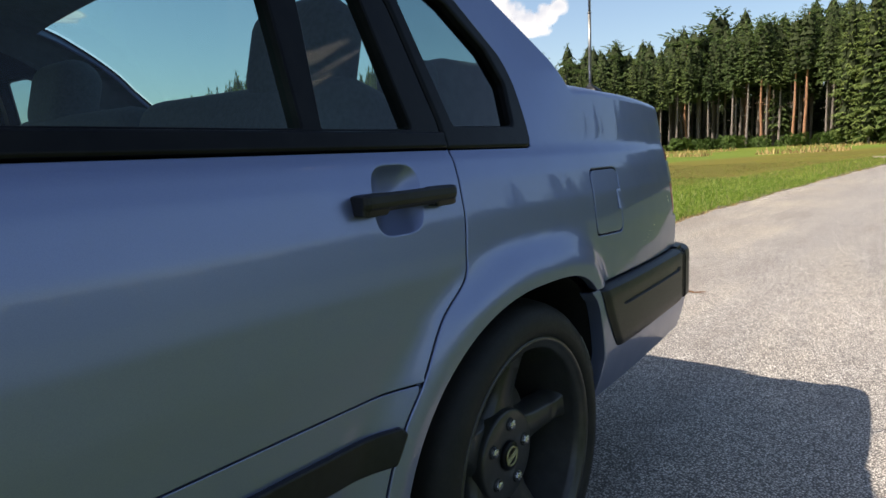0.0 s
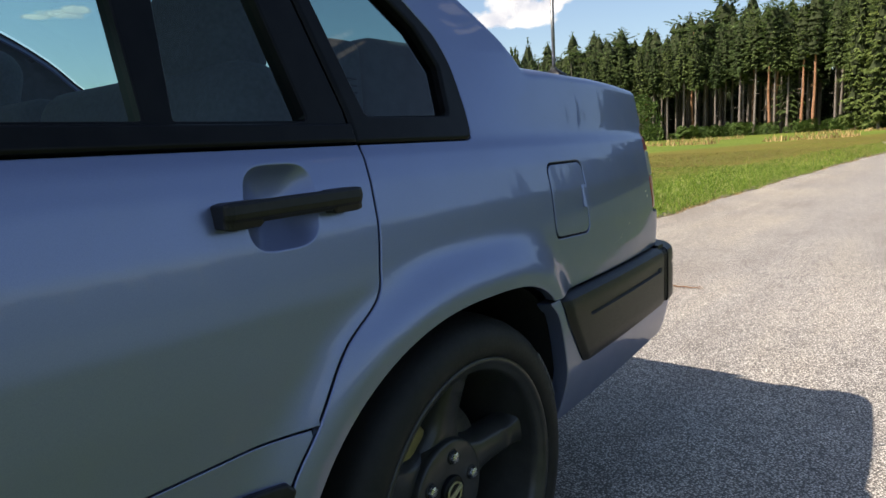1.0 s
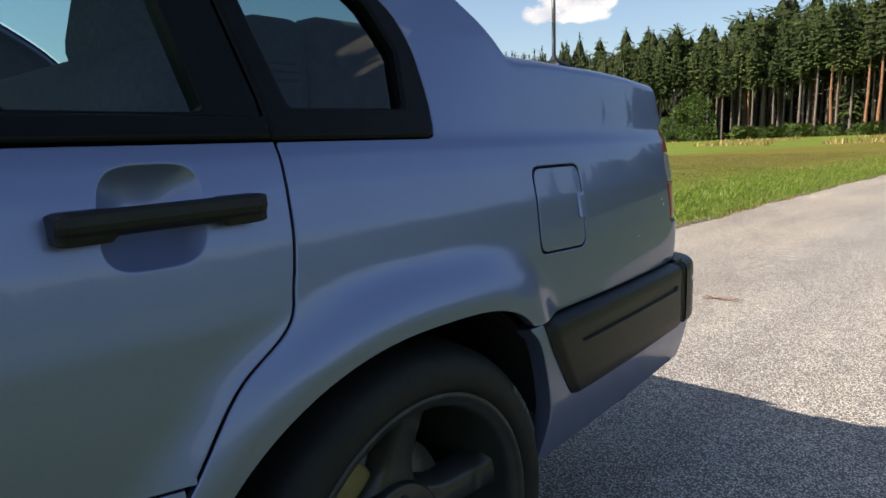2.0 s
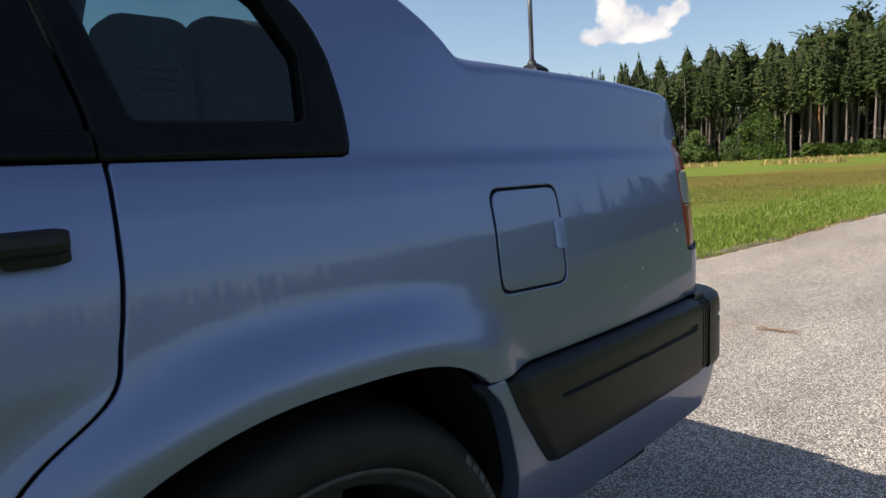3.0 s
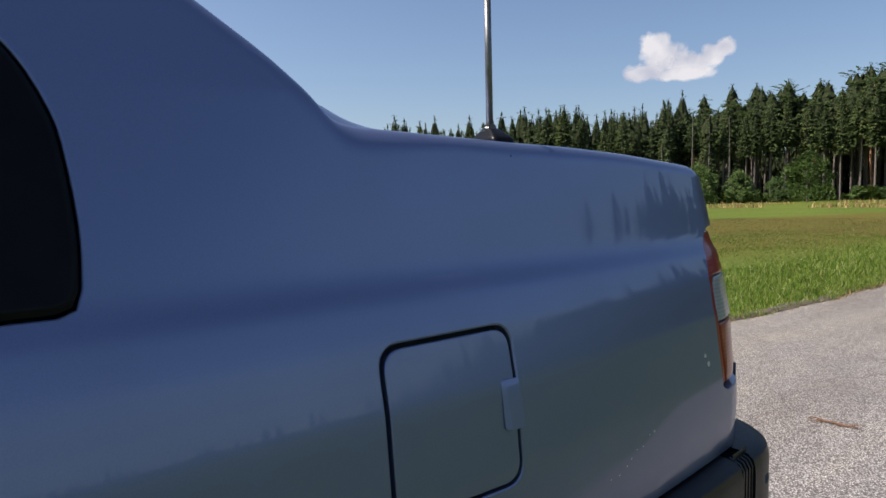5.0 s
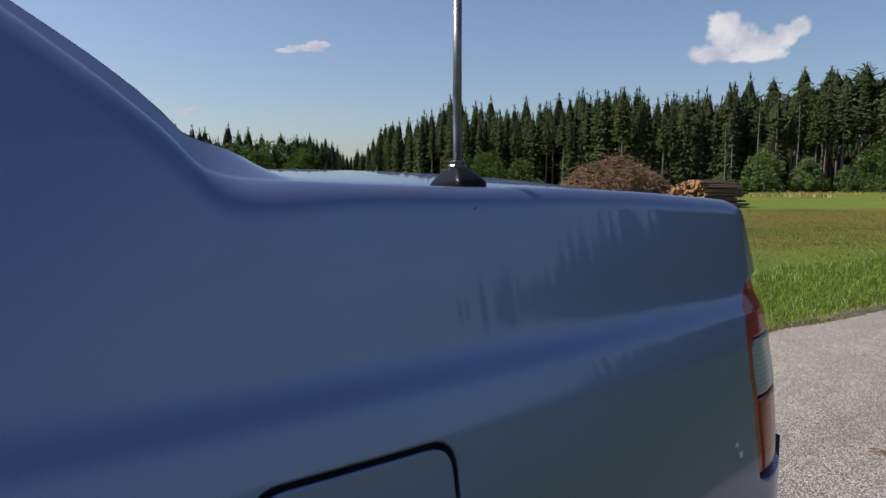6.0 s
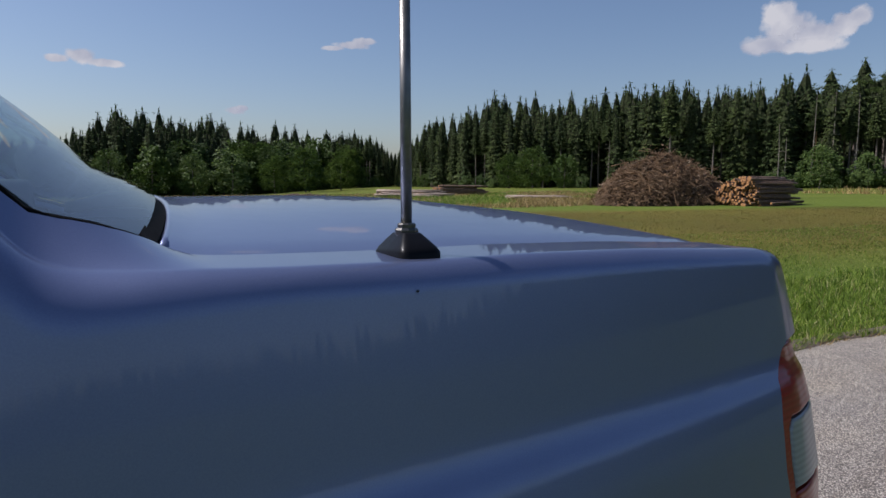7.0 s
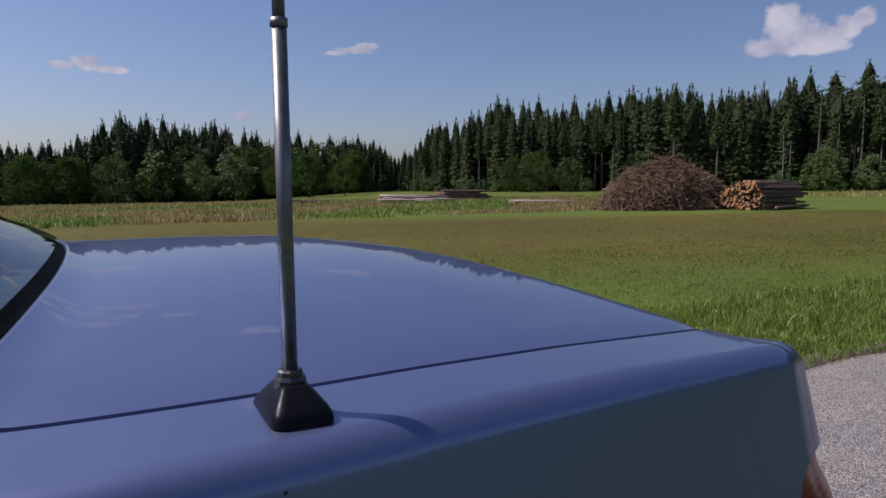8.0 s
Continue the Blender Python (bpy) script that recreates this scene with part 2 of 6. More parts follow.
PINE = make_leaf("pine_needles", [(0.0, (0.060, 0.092, 0.032)), (0.5, (0.104, 0.148, 0.050)), (1.0, (0.160, 0.205, 0.070))], 0.4)
BROADLEAF = make_leaf("broad_leaves", [(0.0, (0.038, 0.070, 0.015)), (0.5, (0.072, 0.120, 0.026)), (1.0, (0.125, 0.18, 0.045))], 0.3)
GRASS = make_leaf("grass_blades", [(0.0, (0.048, 0.090, 0.009)), (0.5, (0.124, 0.202, 0.022)), (0.88, (0.26, 0.34, 0.055)), (1.0, (0.50, 0.46, 0.24))], 0.35)
DRYGRASS = make_leaf("dry_grass_blades", [(0.0, (0.14, 0.100, 0.040)), (0.5, (0.29, 0.205, 0.085)), (1.0, (0.54, 0.40, 0.19))], 0.3)
MOWNGRASS = make_leaf("mown_grass_blades", [(0.0, (0.098, 0.088, 0.022)), (0.5, (0.160, 0.126, 0.038)), (1.0, (0.24, 0.19, 0.08))], 0.5)
BRUSH = make_leaf("dead_branches", [(0.0, (0.070, 0.041, 0.020)), (0.5, (0.15, 0.088, 0.045)), (0.95, (0.25, 0.155, 0.085)), (1.0, (0.46, 0.38, 0.29))], 0.0)
PALEBARK = simple("pale_bark", (0.16, 0.14, 0.115), (0.30, 0.26, 0.21), 5, 0.9, bumps=0.01)
LOGBARK = simple("log_bark", (0.075, 0.045, 0.030), (0.24, 0.155, 0.105), 9, 0.9, bumps=0.01)
PALEPOLE = simple("peeled_pale_pole", (0.26, 0.19, 0.14), (0.46, 0.36, 0.28), 9, 0.8, bumps=0.005)
LOGEND = simple("cut_log_end", (0.27, 0.115, 0.034), (0.52, 0.26, 0.095), 7, 0.8)
SOIL = simple("damp_road_soil", (0.050, 0.036, 0.024), (0.15, 0.115, 0.078), 14, 0.95, bumps=0.008)
DRYBARK = simple("orange_dry_bark", (0.11, 0.048, 0.020), (0.26, 0.13, 0.055), 60, 0.8, bumps=0.001)
CHIP = simple("chalky_white_mark", (0.55, 0.55, 0.52), (0.72, 0.72, 0.68), 200, 0.7)
FLECK = simple("black_fleck", (0.006, 0.006, 0.006), (0.014, 0.013, 0.012), 300, 0.5)
SEAL = simple("black_window_rubber", (0.004, 0.004, 0.004), (0.008, 0.008, 0.008), 40, 0.8, spec=0.04)
SAND = simple("dry_soil", (0.17, 0.13, 0.085), (0.30, 0.235, 0.16), 4, 0.95, bumps=0.01)


# ---------------------------------------------------------------- mesh helpers
def mesh_of(name, verts, faces, mats, smooth=True, mat_index=None, normals=None):
    me = bpy.data.meshes.new(name)
    me.from_pydata([tuple(map(float, v)) for v in verts], [], [tuple(map(int, f)) for f in faces])
    for m in mats if isinstance(mats, (list, tuple)) else [mats]:
        me.materials.append(m)
    me.polygons.foreach_set("use_smooth", [smooth] * len(me.polygons))
    if mat_index is not None:
        me.polygons.foreach_set("material_index", mat_index)
    me.update()
    if normals is not None:
        me.normals_split_custom_set_from_vertices([tuple(map(float, n)) for n in normals])
    return me


def child(name, me, parent, label=""):
    ob = new(name, me)
    ob.parent = parent
    return tagged(ob, label)


def part(name, bm, mat, parent, label="", smooth=True):
    me = bpy.data.meshes.new(name)
    bm.to_mesh(me)
    bm.free()
    for m in mat if isinstance(mat, (list, tuple)) else [mat]:
        me.materials.append(m)
    me.polygons.foreach_set("use_smooth", [smooth] * len(me.polygons))
    return child(name, me, parent, label)


def thing(name, label, category, at=(0, 0, 0), group="", kind=""):
    ob = new(name)
    ob.location = at
    ob.empty_display_size = 0.1
    return tagged(ob, label, category, group, kind)


def lathe(bm, profile, segs, axis="Y", centre=(0, 0, 0), closed=False):
    """Revolve (radius, along) pairs about an axis through centre."""
    rings = []
    for r, a in profile:
        ring = []
        for i in range(segs):
            w = 2 * math.pi * i / segs
            c, s = r * math.cos(w), r * math.sin(w)
            p = {"Y": (c, a, s), "Z": (c, s, a), "X": (a, c, s)}[axis]
            ring.append(bm.verts.new(Vector(p) + Vector(centre)))
        rings.append(ring)
    pairs = list(zip(rings, rings[1:])) + ([(rings[-1], rings[0])] if closed else [])
    for a, b in pairs:
        for i in range(segs):
            j = (i + 1) % segs
            bm.faces.new((a[i], a[j], b[j], b[i]))
    return rings


def rounded_box(bm, lo, hi, r, segs=2):
    lo, hi = Vector(lo), Vector(hi)
    res = bmesh.ops.create_cube(bm, size=1.0, matrix=Matrix.LocRotScale((lo + hi) / 2, None, hi - lo))
    vs = res["verts"]
    es = list({e for v in vs for e in v.link_edges})
    bmesh.ops.bevel(bm, geom=es, offset=r, segments=segs, affect="EDGES", profile=0.5)


def tube(bm, points, radii, segs=8, cap=True):
    """A tapered tube along points."""
    rings = []
    pts = [Vector(p) for p in points]
    for i, p in enumerate(pts):
        d = (pts[min(i + 1, len(pts) - 1)] - pts[max(i - 1, 0)]).normalized()
        u = d.orthogonal().normalized() if abs(d.z) > 0.95 else d.cross(Vector((0, 0, 1))).normalized()
        v = d.cross(u)
        rings.append([bm.verts.new(p + (u * math.cos(w) + v * math.sin(w)) * radii[i]) for w in (2 * math.pi * k / segs for k in range(segs))])
    for a, b in zip(rings, rings[1:]):
        for k in range(segs):
            j = (k + 1) % segs
            bm.faces.new((a[k], a[j], b[j], b[k]))
    if cap:
        bm.faces.new(rings[0][::-1])
        bm.faces.new(rings[-1])
    return rings


# ---------------------------------------------------------------- the car's skin
WIDTH = 1.70          # the car lies between y = 0 and y = WIDTH at its belt line
HUB_Z = 0.300


def table(xs, ys, sigma):
    """A smooth function through a few stations."""
    g = np.arange(-4.2, 2.2, 0.002)
    v = np.interp(g, xs, ys)
    if sigma:
        k = np.exp(-0.5 * (np.arange(-4 * sigma, 4 * sigma + 1e-9, 0.002) / sigma) ** 2)
        v = np.convolve(np.pad(v, len(k) // 2, mode="edge"), k / k.sum(), mode="same")[len(k) // 2:][: len(g)]
    return lambda x: np.interp(x, g, v)


TOP_X = [-3.6, -3.4, -2.9, -2.25, -2.1, -1.5, -1.35, -1.0, -0.5, -0.25, -0.1, 0.0, 0.1, 0.198, 0.243, 0.280, 0.292, 0.302, 0.320, 0.338, 0.42, 0.52, 0.63, 0.755, 0.926, 1.0]
TOP_Z = [0.74, 0.80, 0.90, 0.95, 1.00, 1.335, 1.385, 1.410, 1.410, 1.390, 1.339, 1.284, 1.222, 1.148, 1.112, 1.079, 1.064, 1.053, 1.048, 1.0465, 1.0435, 1.041, 1.040, 1.036, 1.026, 1.019]
z_soft, z_crisp = table(TOP_X, TOP_Z, 0.016), table(TOP_X, TOP_Z, 0.006)


def z_top(x):
    """Height of the shoulder line; it bends sharply at the foot of the rear pillar."""
    return z_soft(x) + (z_crisp(x) - z_soft(x)) * step(0.14, 0.22, x) * step(0.55, 0.42, x)


def shoulder(x):
    """The shoulder line, falling away round the rear corner."""
    x = np.asarray(x, float)
    return z_top(np.clip(x, -3.5, 0.97)) - 0.036 * np.clip((x - 0.97) / 0.19, 0, 1) ** 2


def edge_r(x):
    """Radius of the fold along the shoulder, wide on the rear pillar, tighter beside the boot."""
    return 0.030 + 0.014 * step(-0.12, 0.10, x) * step(0.44, 0.18, x) - 0.009 * step(0.25, 0.45, x)


def lean(x):
    """Tilt of the side below the fold: the windows lean in, the tail stands steeper."""
    return 0.30 - 0.14 * step(0.06, 0.32, x)


def climb(x):
    """How steeply the top of the rear pillar rises towards the rear window."""
    return 0.72 * step(-0.18, 0.08, x) * step(0.395, 0.285, x)


side_inset = table([0.15, 0.25, 0.40, 0.50, 0.57, 0.65, 0.72, 0.80, 0.86, 0.893, 0.905, 0.915, 1.4],
                   [0.030, 0.0, -0.030, -0.036, -0.040, -0.045, -0.045, -0.036, -0.023, -0.0125, -0.004, 0.0005, 0.151], 0.0045)
x_rear = table([0.2, 0.60, 0.70, 0.80, 0.90, 0.94, 1.00, 1.04], [1.085, 1.076, 1.072, 1.079, 1.089, 1.089, 1.080, 1.074], 0.02)
CORNER = 0.14
A1 = 1.56


def step(a, b, x):
    u = np.clip((np.asarray(x, float) - a) / (b - a), 0, 1)
    return u * u * (3 - 2 * u)


def arch_reach(x, z, centre=0.0):
    """1 on the lip of the wheel arch, more outside it."""
    dx, dz = x - centre, np.maximum(z - HUB_Z, 0)
    front = ((np.abs(dx) / 0.40) ** 2.2 + (dz / 0.355) ** 2.2) ** (1 / 2.2)
    rear = ((np.abs(dx) / 0.31) ** 3.4 + (dz / 0.355) ** 3.4) ** (1 / 3.4)
    return np.where(dx < 0, front, rear)


def pocket(x, z, x0, x1, z0, z1, soft):
    return step(x0, x0 + soft, x) * step(-x1, -x1 + soft, -x) * step(z0, z0 + soft, z) * step(-z1, -z1 + soft, -z)


def skin(s, v):
    """The near side of the body: s runs along the car and on round its corners, v up the side and on over the shoulder."""
    s, v = np.asarray(s, float), np.asarray(v, float)
    zt = shoulder(s)
    r, a0 = edge_r(s), lean(s)
    zc = zt - r * (math.sin(A1) - np.sin(a0))
    e = np.maximum(v - zc, 0)
    a = a0 + np.minimum(e / r, A1 - a0)
    flat = np.maximum(e - r * (A1 - a0), 0)
    low = np.minimum(v, zc)
    steeper = (math.tan(0.30) - np.tan(a0)) * 0.012 * np.log1p(np.exp((np.minimum(low, 1.07) - 0.917) / 0.012))
    inset = side_inset(low) - steeper + r * (np.cos(a0) - np.cos(a)) + flat * math.sin(A1)
    z = low + r * (np.sin(a) - np.sin(a0)) + flat * (math.cos(A1) + climb(s))
    # flared wheel arches, the grip behind the door handle
    for cx in (0.0, -2.664):
        inset = inset - 0.028 * step(1.31, 1.04, arch_reach(s, v, cx)) ** 1.35 * step(0.82, 0.70, v)
    bowl = np.abs((s + 0.3455 - 0.10 * (v - 0.84)) / 0.053) ** 3.6 + np.abs((v - 0.8395) / 0.0500) ** 3.6
    inset = inset + 0.021 * np.clip(1 - bowl ** 0.62, 0, 1)
    inset = inset + 0.032 * np.clip((s - 0.30) / 0.62, 0, 1.1) ** 2 + 0.10 * np.clip((-2.7 - s) / 0.8, 0, 1) ** 2
    xr = x_rear(z)
    xc = xr - CORNER
    th = np.clip((s - xc) / CORNER, 0, math.pi / 2)
    past = np.maximum(s - xc - CORNER * math.pi / 2, 0)
    thf = np.clip((-3.42 - s) / 0.14, 0, math.pi / 2)
    pastf = np.maximum(-3.42 - s - 0.14 * math.pi / 2, 0)
    x = np.where(s < xc, np.maximum(s, -3.42), xc + CORNER * np.sin(th)) - 0.14 * np.sin(thf)
    y = CORNER * (1 - np.cos(th)) + past + 0.14 * (1 - np.cos(thf)) + pastf
    n_x, n_y = -np.sin(th) + np.sin(thf), np.cos(th) * np.cos(thf)
    return np.stack([x + inset * n_x, y + inset * n_y, z], -1)


def skin_normal(s, v, d=0.0012):
    s, v = np.asarray(s, float), np.asarray(v, float)
    n = np.cross(skin(s + d, v) - skin(s - d, v), skin(s, v + d) - skin(s, v - d))
    return n / np.linalg.norm(n, axis=-1, keepdims=True)


def resample(pts, gap):
    """A closed loop of points at most gap apart."""
    out = []
    for a, b in zip(pts, pts[1:] + pts[:1]):
        n = max(1, math.ceil(math.dist(a, b) / gap))
        out += [(a[0] + (b[0] - a[0]) * k / n, a[1] + (b[1] - a[1]) * k / n) for k in range(n)]
    return out


def curve(pts, n=8):
    """A smooth open line through points."""
    p = [pts[0]] + list(pts) + [pts[-1]]
    out = []
    for a, b, c, d in zip(p, p[1:], p[2:], p[3:]):
        for k in range(n):
            u = k / n
            out.append(tuple(0.5 * (2 * b[i] + (c[i] - a[i]) * u + (2 * a[i] - 5 * b[i] + 4 * c[i] - d[i]) * u * u + (3 * b[i] - a[i] - 3 * c[i] + d[i]) * u ** 3) for i in (0, 1)))
    return out + [tuple(pts[-1])]


def rounded(pts, radius, n=6):
    """A polygon with rounded corners; radius: one number or one a corner."""
    out, m = [], len(pts)
    for i in range(m):
        a, b, c = (Vector(pts[(i + k) % m]) for k in (-1, 0, 1))
        r = radius[i] if isinstance(radius, (list, tuple)) else radius
        if r <= 0:
            out.append(tuple(b))
            continue
        u, w = (a - b).normalized(), (c - b).normalized()
        half = max(u.angle(w) / 2, 0.05)
        t = min(r / math.tan(half), 0.45 * (a - b).length, 0.45 * (c - b).length)
        for k in range(n + 1):
            f = k / n
            out.append(tuple((b + u * t) * (1 - f) ** 2 + b * 2 * f * (1 - f) + (b + w * t) * f * f))
    return out


def signed_area(loop):
    return 0.5 * sum(a[0] * b[1] - b[0] * a[1] for a, b in zip(loop, loop[1:] + loop[:1]))


def offset_loop(loop, d):
    """Every point moved to the inside of a counter-clockwise loop."""
    p = np.array(loop)
    t = np.roll(p, -1, 0) - np.roll(p, 1, 0)
    t /= np.linalg.norm(t, axis=1, keepdims=True) + 1e-12
    return p + d * np.stack([-t[:, 1], t[:, 0]], 1)


def inside(pts, loop):
    p, q = np.array(loop), np.roll(np.array(loop), -1, 0)
    x, y = pts[:, :1], pts[:, 1:]
    cross = ((p[:, 1] > y) != (q[:, 1] > y)) & (x < (q[:, 0] - p[:, 0]) * (y - p[:, 1]) / (q[:, 1] - p[:, 1] + 1e-15) + p[:, 0])
    return cross.sum(1) % 2 == 1


def far_from(pts, loop, d):
    keep = np.ones(len(pts), bool)
    p = np.array(loop)
    for i in range(0, len(pts), 4000):
        blk = pts[i:i + 4000]
        keep[i:i + 4000] = ((blk[:, None] - p[None]) ** 2).sum(-1).min(1) > d * d
    return keep


def sheet(name, loop, mat, surface, holes=(), gap=0.012, fold=0.012, lip=0.0022, lift=0.0, hole_fold=True, extra=()):
    """A pressed panel: the loop cut from a surface, its edge rolled over and folded inwards by fold."""
    from_surface = surface
    loops = [loop if signed_area(loop) > 0 else loop[::-1]] + [h if signed_area(h) < 0 else h[::-1] for h in holes]
    verts2, edges, rings = [], [], []
    for lp in loops:
        lp = resample(lp, gap * 0.7)
        inner = offset_loop(lp, lip) if lip else None
        for ring, kind in ((np.array(lp), "rim"), (inner, "in")):
            if ring is None:
                continue
            k = len(verts2)
            verts2 += [tuple(q) for q in ring]
            edges += [(k + i, k + (i + 1) % len(ring)) for i in range(len(ring))]
            if kind == "rim":
                rings.append((k, len(ring)))
    every = np.array(verts2)
    lo, hi = every.min(0), every.max(0)
    gx, gy = np.meshgrid(np.arange(lo[0] + gap / 2, hi[0], gap), np.arange(lo[1] + gap / 2, hi[1], gap))
    gy = gy + 0.0003 * np.sin(gx * 977)
    grid = np.stack([gx.ravel(), gy.ravel()], 1)
    if len(extra):
        fine = np.array(extra)
        grid = np.vstack([fine, grid[far_from(grid, fine, gap * 0.5)]])
    keep = inside(grid, loops[0])
    for h in loops[1:]:
        keep &= ~inside(grid, h)
    grid = grid[keep]
    grid = grid[far_from(grid, verts2, 0.0035 if len(extra) else gap * 0.45)] if len(grid) else grid
    from mathutils.geometry import delaunay_2d_cdt
    out = delaunay_2d_cdt([Vector(q) for q in verts2] + [Vector(q) for q in grid], edges, [], 0, 1e-7)
    v2 = np.array([tuple(q) for q in out[0]])
    tri = np.array(out[2])
    mid = v2[tri].mean(1)
    ok = inside(mid, loops[0])
    for h in loops[1:]:
        ok &= ~inside(mid, h)
    tri = tri[ok]
    a = v2[tri]
    flip = np.cross(a[:, 1] - a[:, 0], a[:, 2] - a[:, 0]) < 0
    tri[flip] = tri[flip][:, ::-1]
    origin = {}
    for new_i, olds in enumerate(out[3]):
        for o in olds:
            origin[o] = new_i
    pos, nrm = from_surface(v2)
    pos = pos + nrm * lift
    normals = nrm.copy()
    faces = [tuple(f) for f in tri]
    extra_v, extra_n = [], []
    base = len(v2)
    for ri, (k, n) in enumerate(rings):
        ids = [origin[k + i] for i in range(n)]
        if lip:
            q = pos[ids]
            t = np.roll(q, -1, 0) - np.roll(q, 1, 0)
            t /= np.linalg.norm(t, axis=1, keepdims=True) + 1e-12
            out_dir = np.cross(t, nrm[ids])
            pos[ids] = q - nrm[ids] * lip * 0.8
            blend = nrm[ids] * 0.6 + out_dir * 0.8
            normals[ids] = blend / np.linalg.norm(blend, axis=1, keepdims=True)
        if fold and (ri == 0 or hole_fold):
            q = pos[ids]
            t = np.roll(q, -1, 0) - np.roll(q, 1, 0)
            t /= np.linalg.norm(t, axis=1, keepdims=True) + 1e-12
            out_dir = np.cross(t, nrm[ids])
            m0 = base + len(extra_v)
            extra_v += list(q) + list(q - nrm[ids] * fold)
            extra_n += list(out_dir) * 2
            for i in range(n):
                j = (i + 1) % n
                faces.append((m0 + i, m0 + n + i, m0 + n + j, m0 + j))
    if extra_v:
        pos, normals = np.vstack([pos, extra_v]), np.vstack([normals, extra_n])
    return mesh_of(name, pos, faces, mat, normals=normals)


def on_skin(v2):
    return skin(v2[:, 0], v2[:, 1]), skin_normal(v2[:, 0], v2[:, 1])


def lift_height(s, v):
    """The finger lift swells gently out of the flap, most at its lower end."""
    return (0.0006 + 0.0010 * step(0.806, 0.799, v) + 0.0038 * np.clip((0.801 - v) / 0.044, 0, 1)) * (0.4 + 0.6 * step(0.4355, 0.4400, s))


def on_lift(v2):
    s, v = v2[:, 0], v2[:, 1]
    p, n = on_skin(v2)
    d = 0.0005
    gs = (lift_height(s + d, v) - lift_height(s - d, v)) / (2 * d)
    gv = (lift_height(s, v + d) - lift_height(s, v - d)) / (2 * d)
    m = n - gs[:, None] * np.array([1.0, 0, 0]) - gv[:, None] * np.array([0, 0, 1.0])
    return p + n * lift_height(s, v)[:, None], m / np.linalg.norm(m, axis=1, keepdims=True)


def on_glass(v2):
    """The side windows lie a little inside the skin and stay flat."""
    x, z = v2[:, 0], v2[:, 1]
    p = np.stack([x, 0.012 + 0.31 * (z - 0.912), z], -1)
    n = np.broadcast_to(np.array([0, -1, 0.31]) / math.hypot(1, 0.31), p.shape).copy()
    return p, n


SAG = 0.0235          # the car leans a little towards its far side
MIRROR = Matrix(((1, 0, 0, 0), (0, -1, 0, WIDTH), (0, SAG, 1, -SAG * WIDTH), (0, 0, 0, 1)))


def both_sides(name, me, parent, label=""):
    """The panel and its mirror image on the other side of the car."""
    a = child(name, me, parent, label)
    me2 = me.copy()
    me2.transform(MIRROR)
    me2.flip_normals()
    child(name, me2, parent, label)
    return a


car = thing("car", "silver-blue metallic saloon car parked on the asphalt road", "car")
body = thing("body", "", "")
body.parent = car

ARCH = [(0.40 * -math.cos(w) ** (2 / 2.2), HUB_Z + 0.355 * math.sin(w) ** (2 / 2.2)) for w in np.linspace(0.0, math.pi / 2, 30)]
ARCH_R = [(0.31 * math.sin(w) ** (2 / 3.4), HUB_Z + 0.355 * math.cos(w) ** (2 / 3.4)) for w in np.linspace(0.0, math.pi / 2, 40)]
SEAM = curve([(-0.187, 0.905), (-0.189, 0.85), (-0.192, 0.80), (-0.200, 0.75), (-0.216, 0.703), (-0.288, 0.650), (-0.348, 0.570), (-0.388, 0.518), (-0.420, 0.455), (-0.437, 0.38), (-0.443, 0.22)])
WINDOW_EDGE = curve([(0.091, 0.925), (0.0935, 0.96), (0.091, 1.005), (0.085, 1.042), (0.066, 1.083), (0.037, 1.112), (0.0, 1.145), (-0.08, 1.212), (-0.20, 1.282), (-0.40, 1.335), (-0.80, 1.358), (-1.20, 1.358)])


def lid_reach(x):
    """How far over the shoulder the painted side goes, before the boot lid, the rear window or the roof."""
    return np.interp(x, [-1.3, -0.15, 0.0, 0.15, 0.30, 0.345, 0.372, 0.386, 0.402, 0.50, 0.94, 0.97], [0.0205, 0.0205, 0.016, 0.014, 0.0320, 0.0574, 0.0842, 0.0714, 0.0659, 0.0644, 0.0599, 0.0559])


def fold_foot(x):
    return float(shoulder(x) - edge_r(x) * (math.sin(A1) - np.sin(lean(x))))


def top_edge(x):
    return fold_foot(x) + float(edge_r(x) * (A1 - lean(x)) + lid_reach(x))


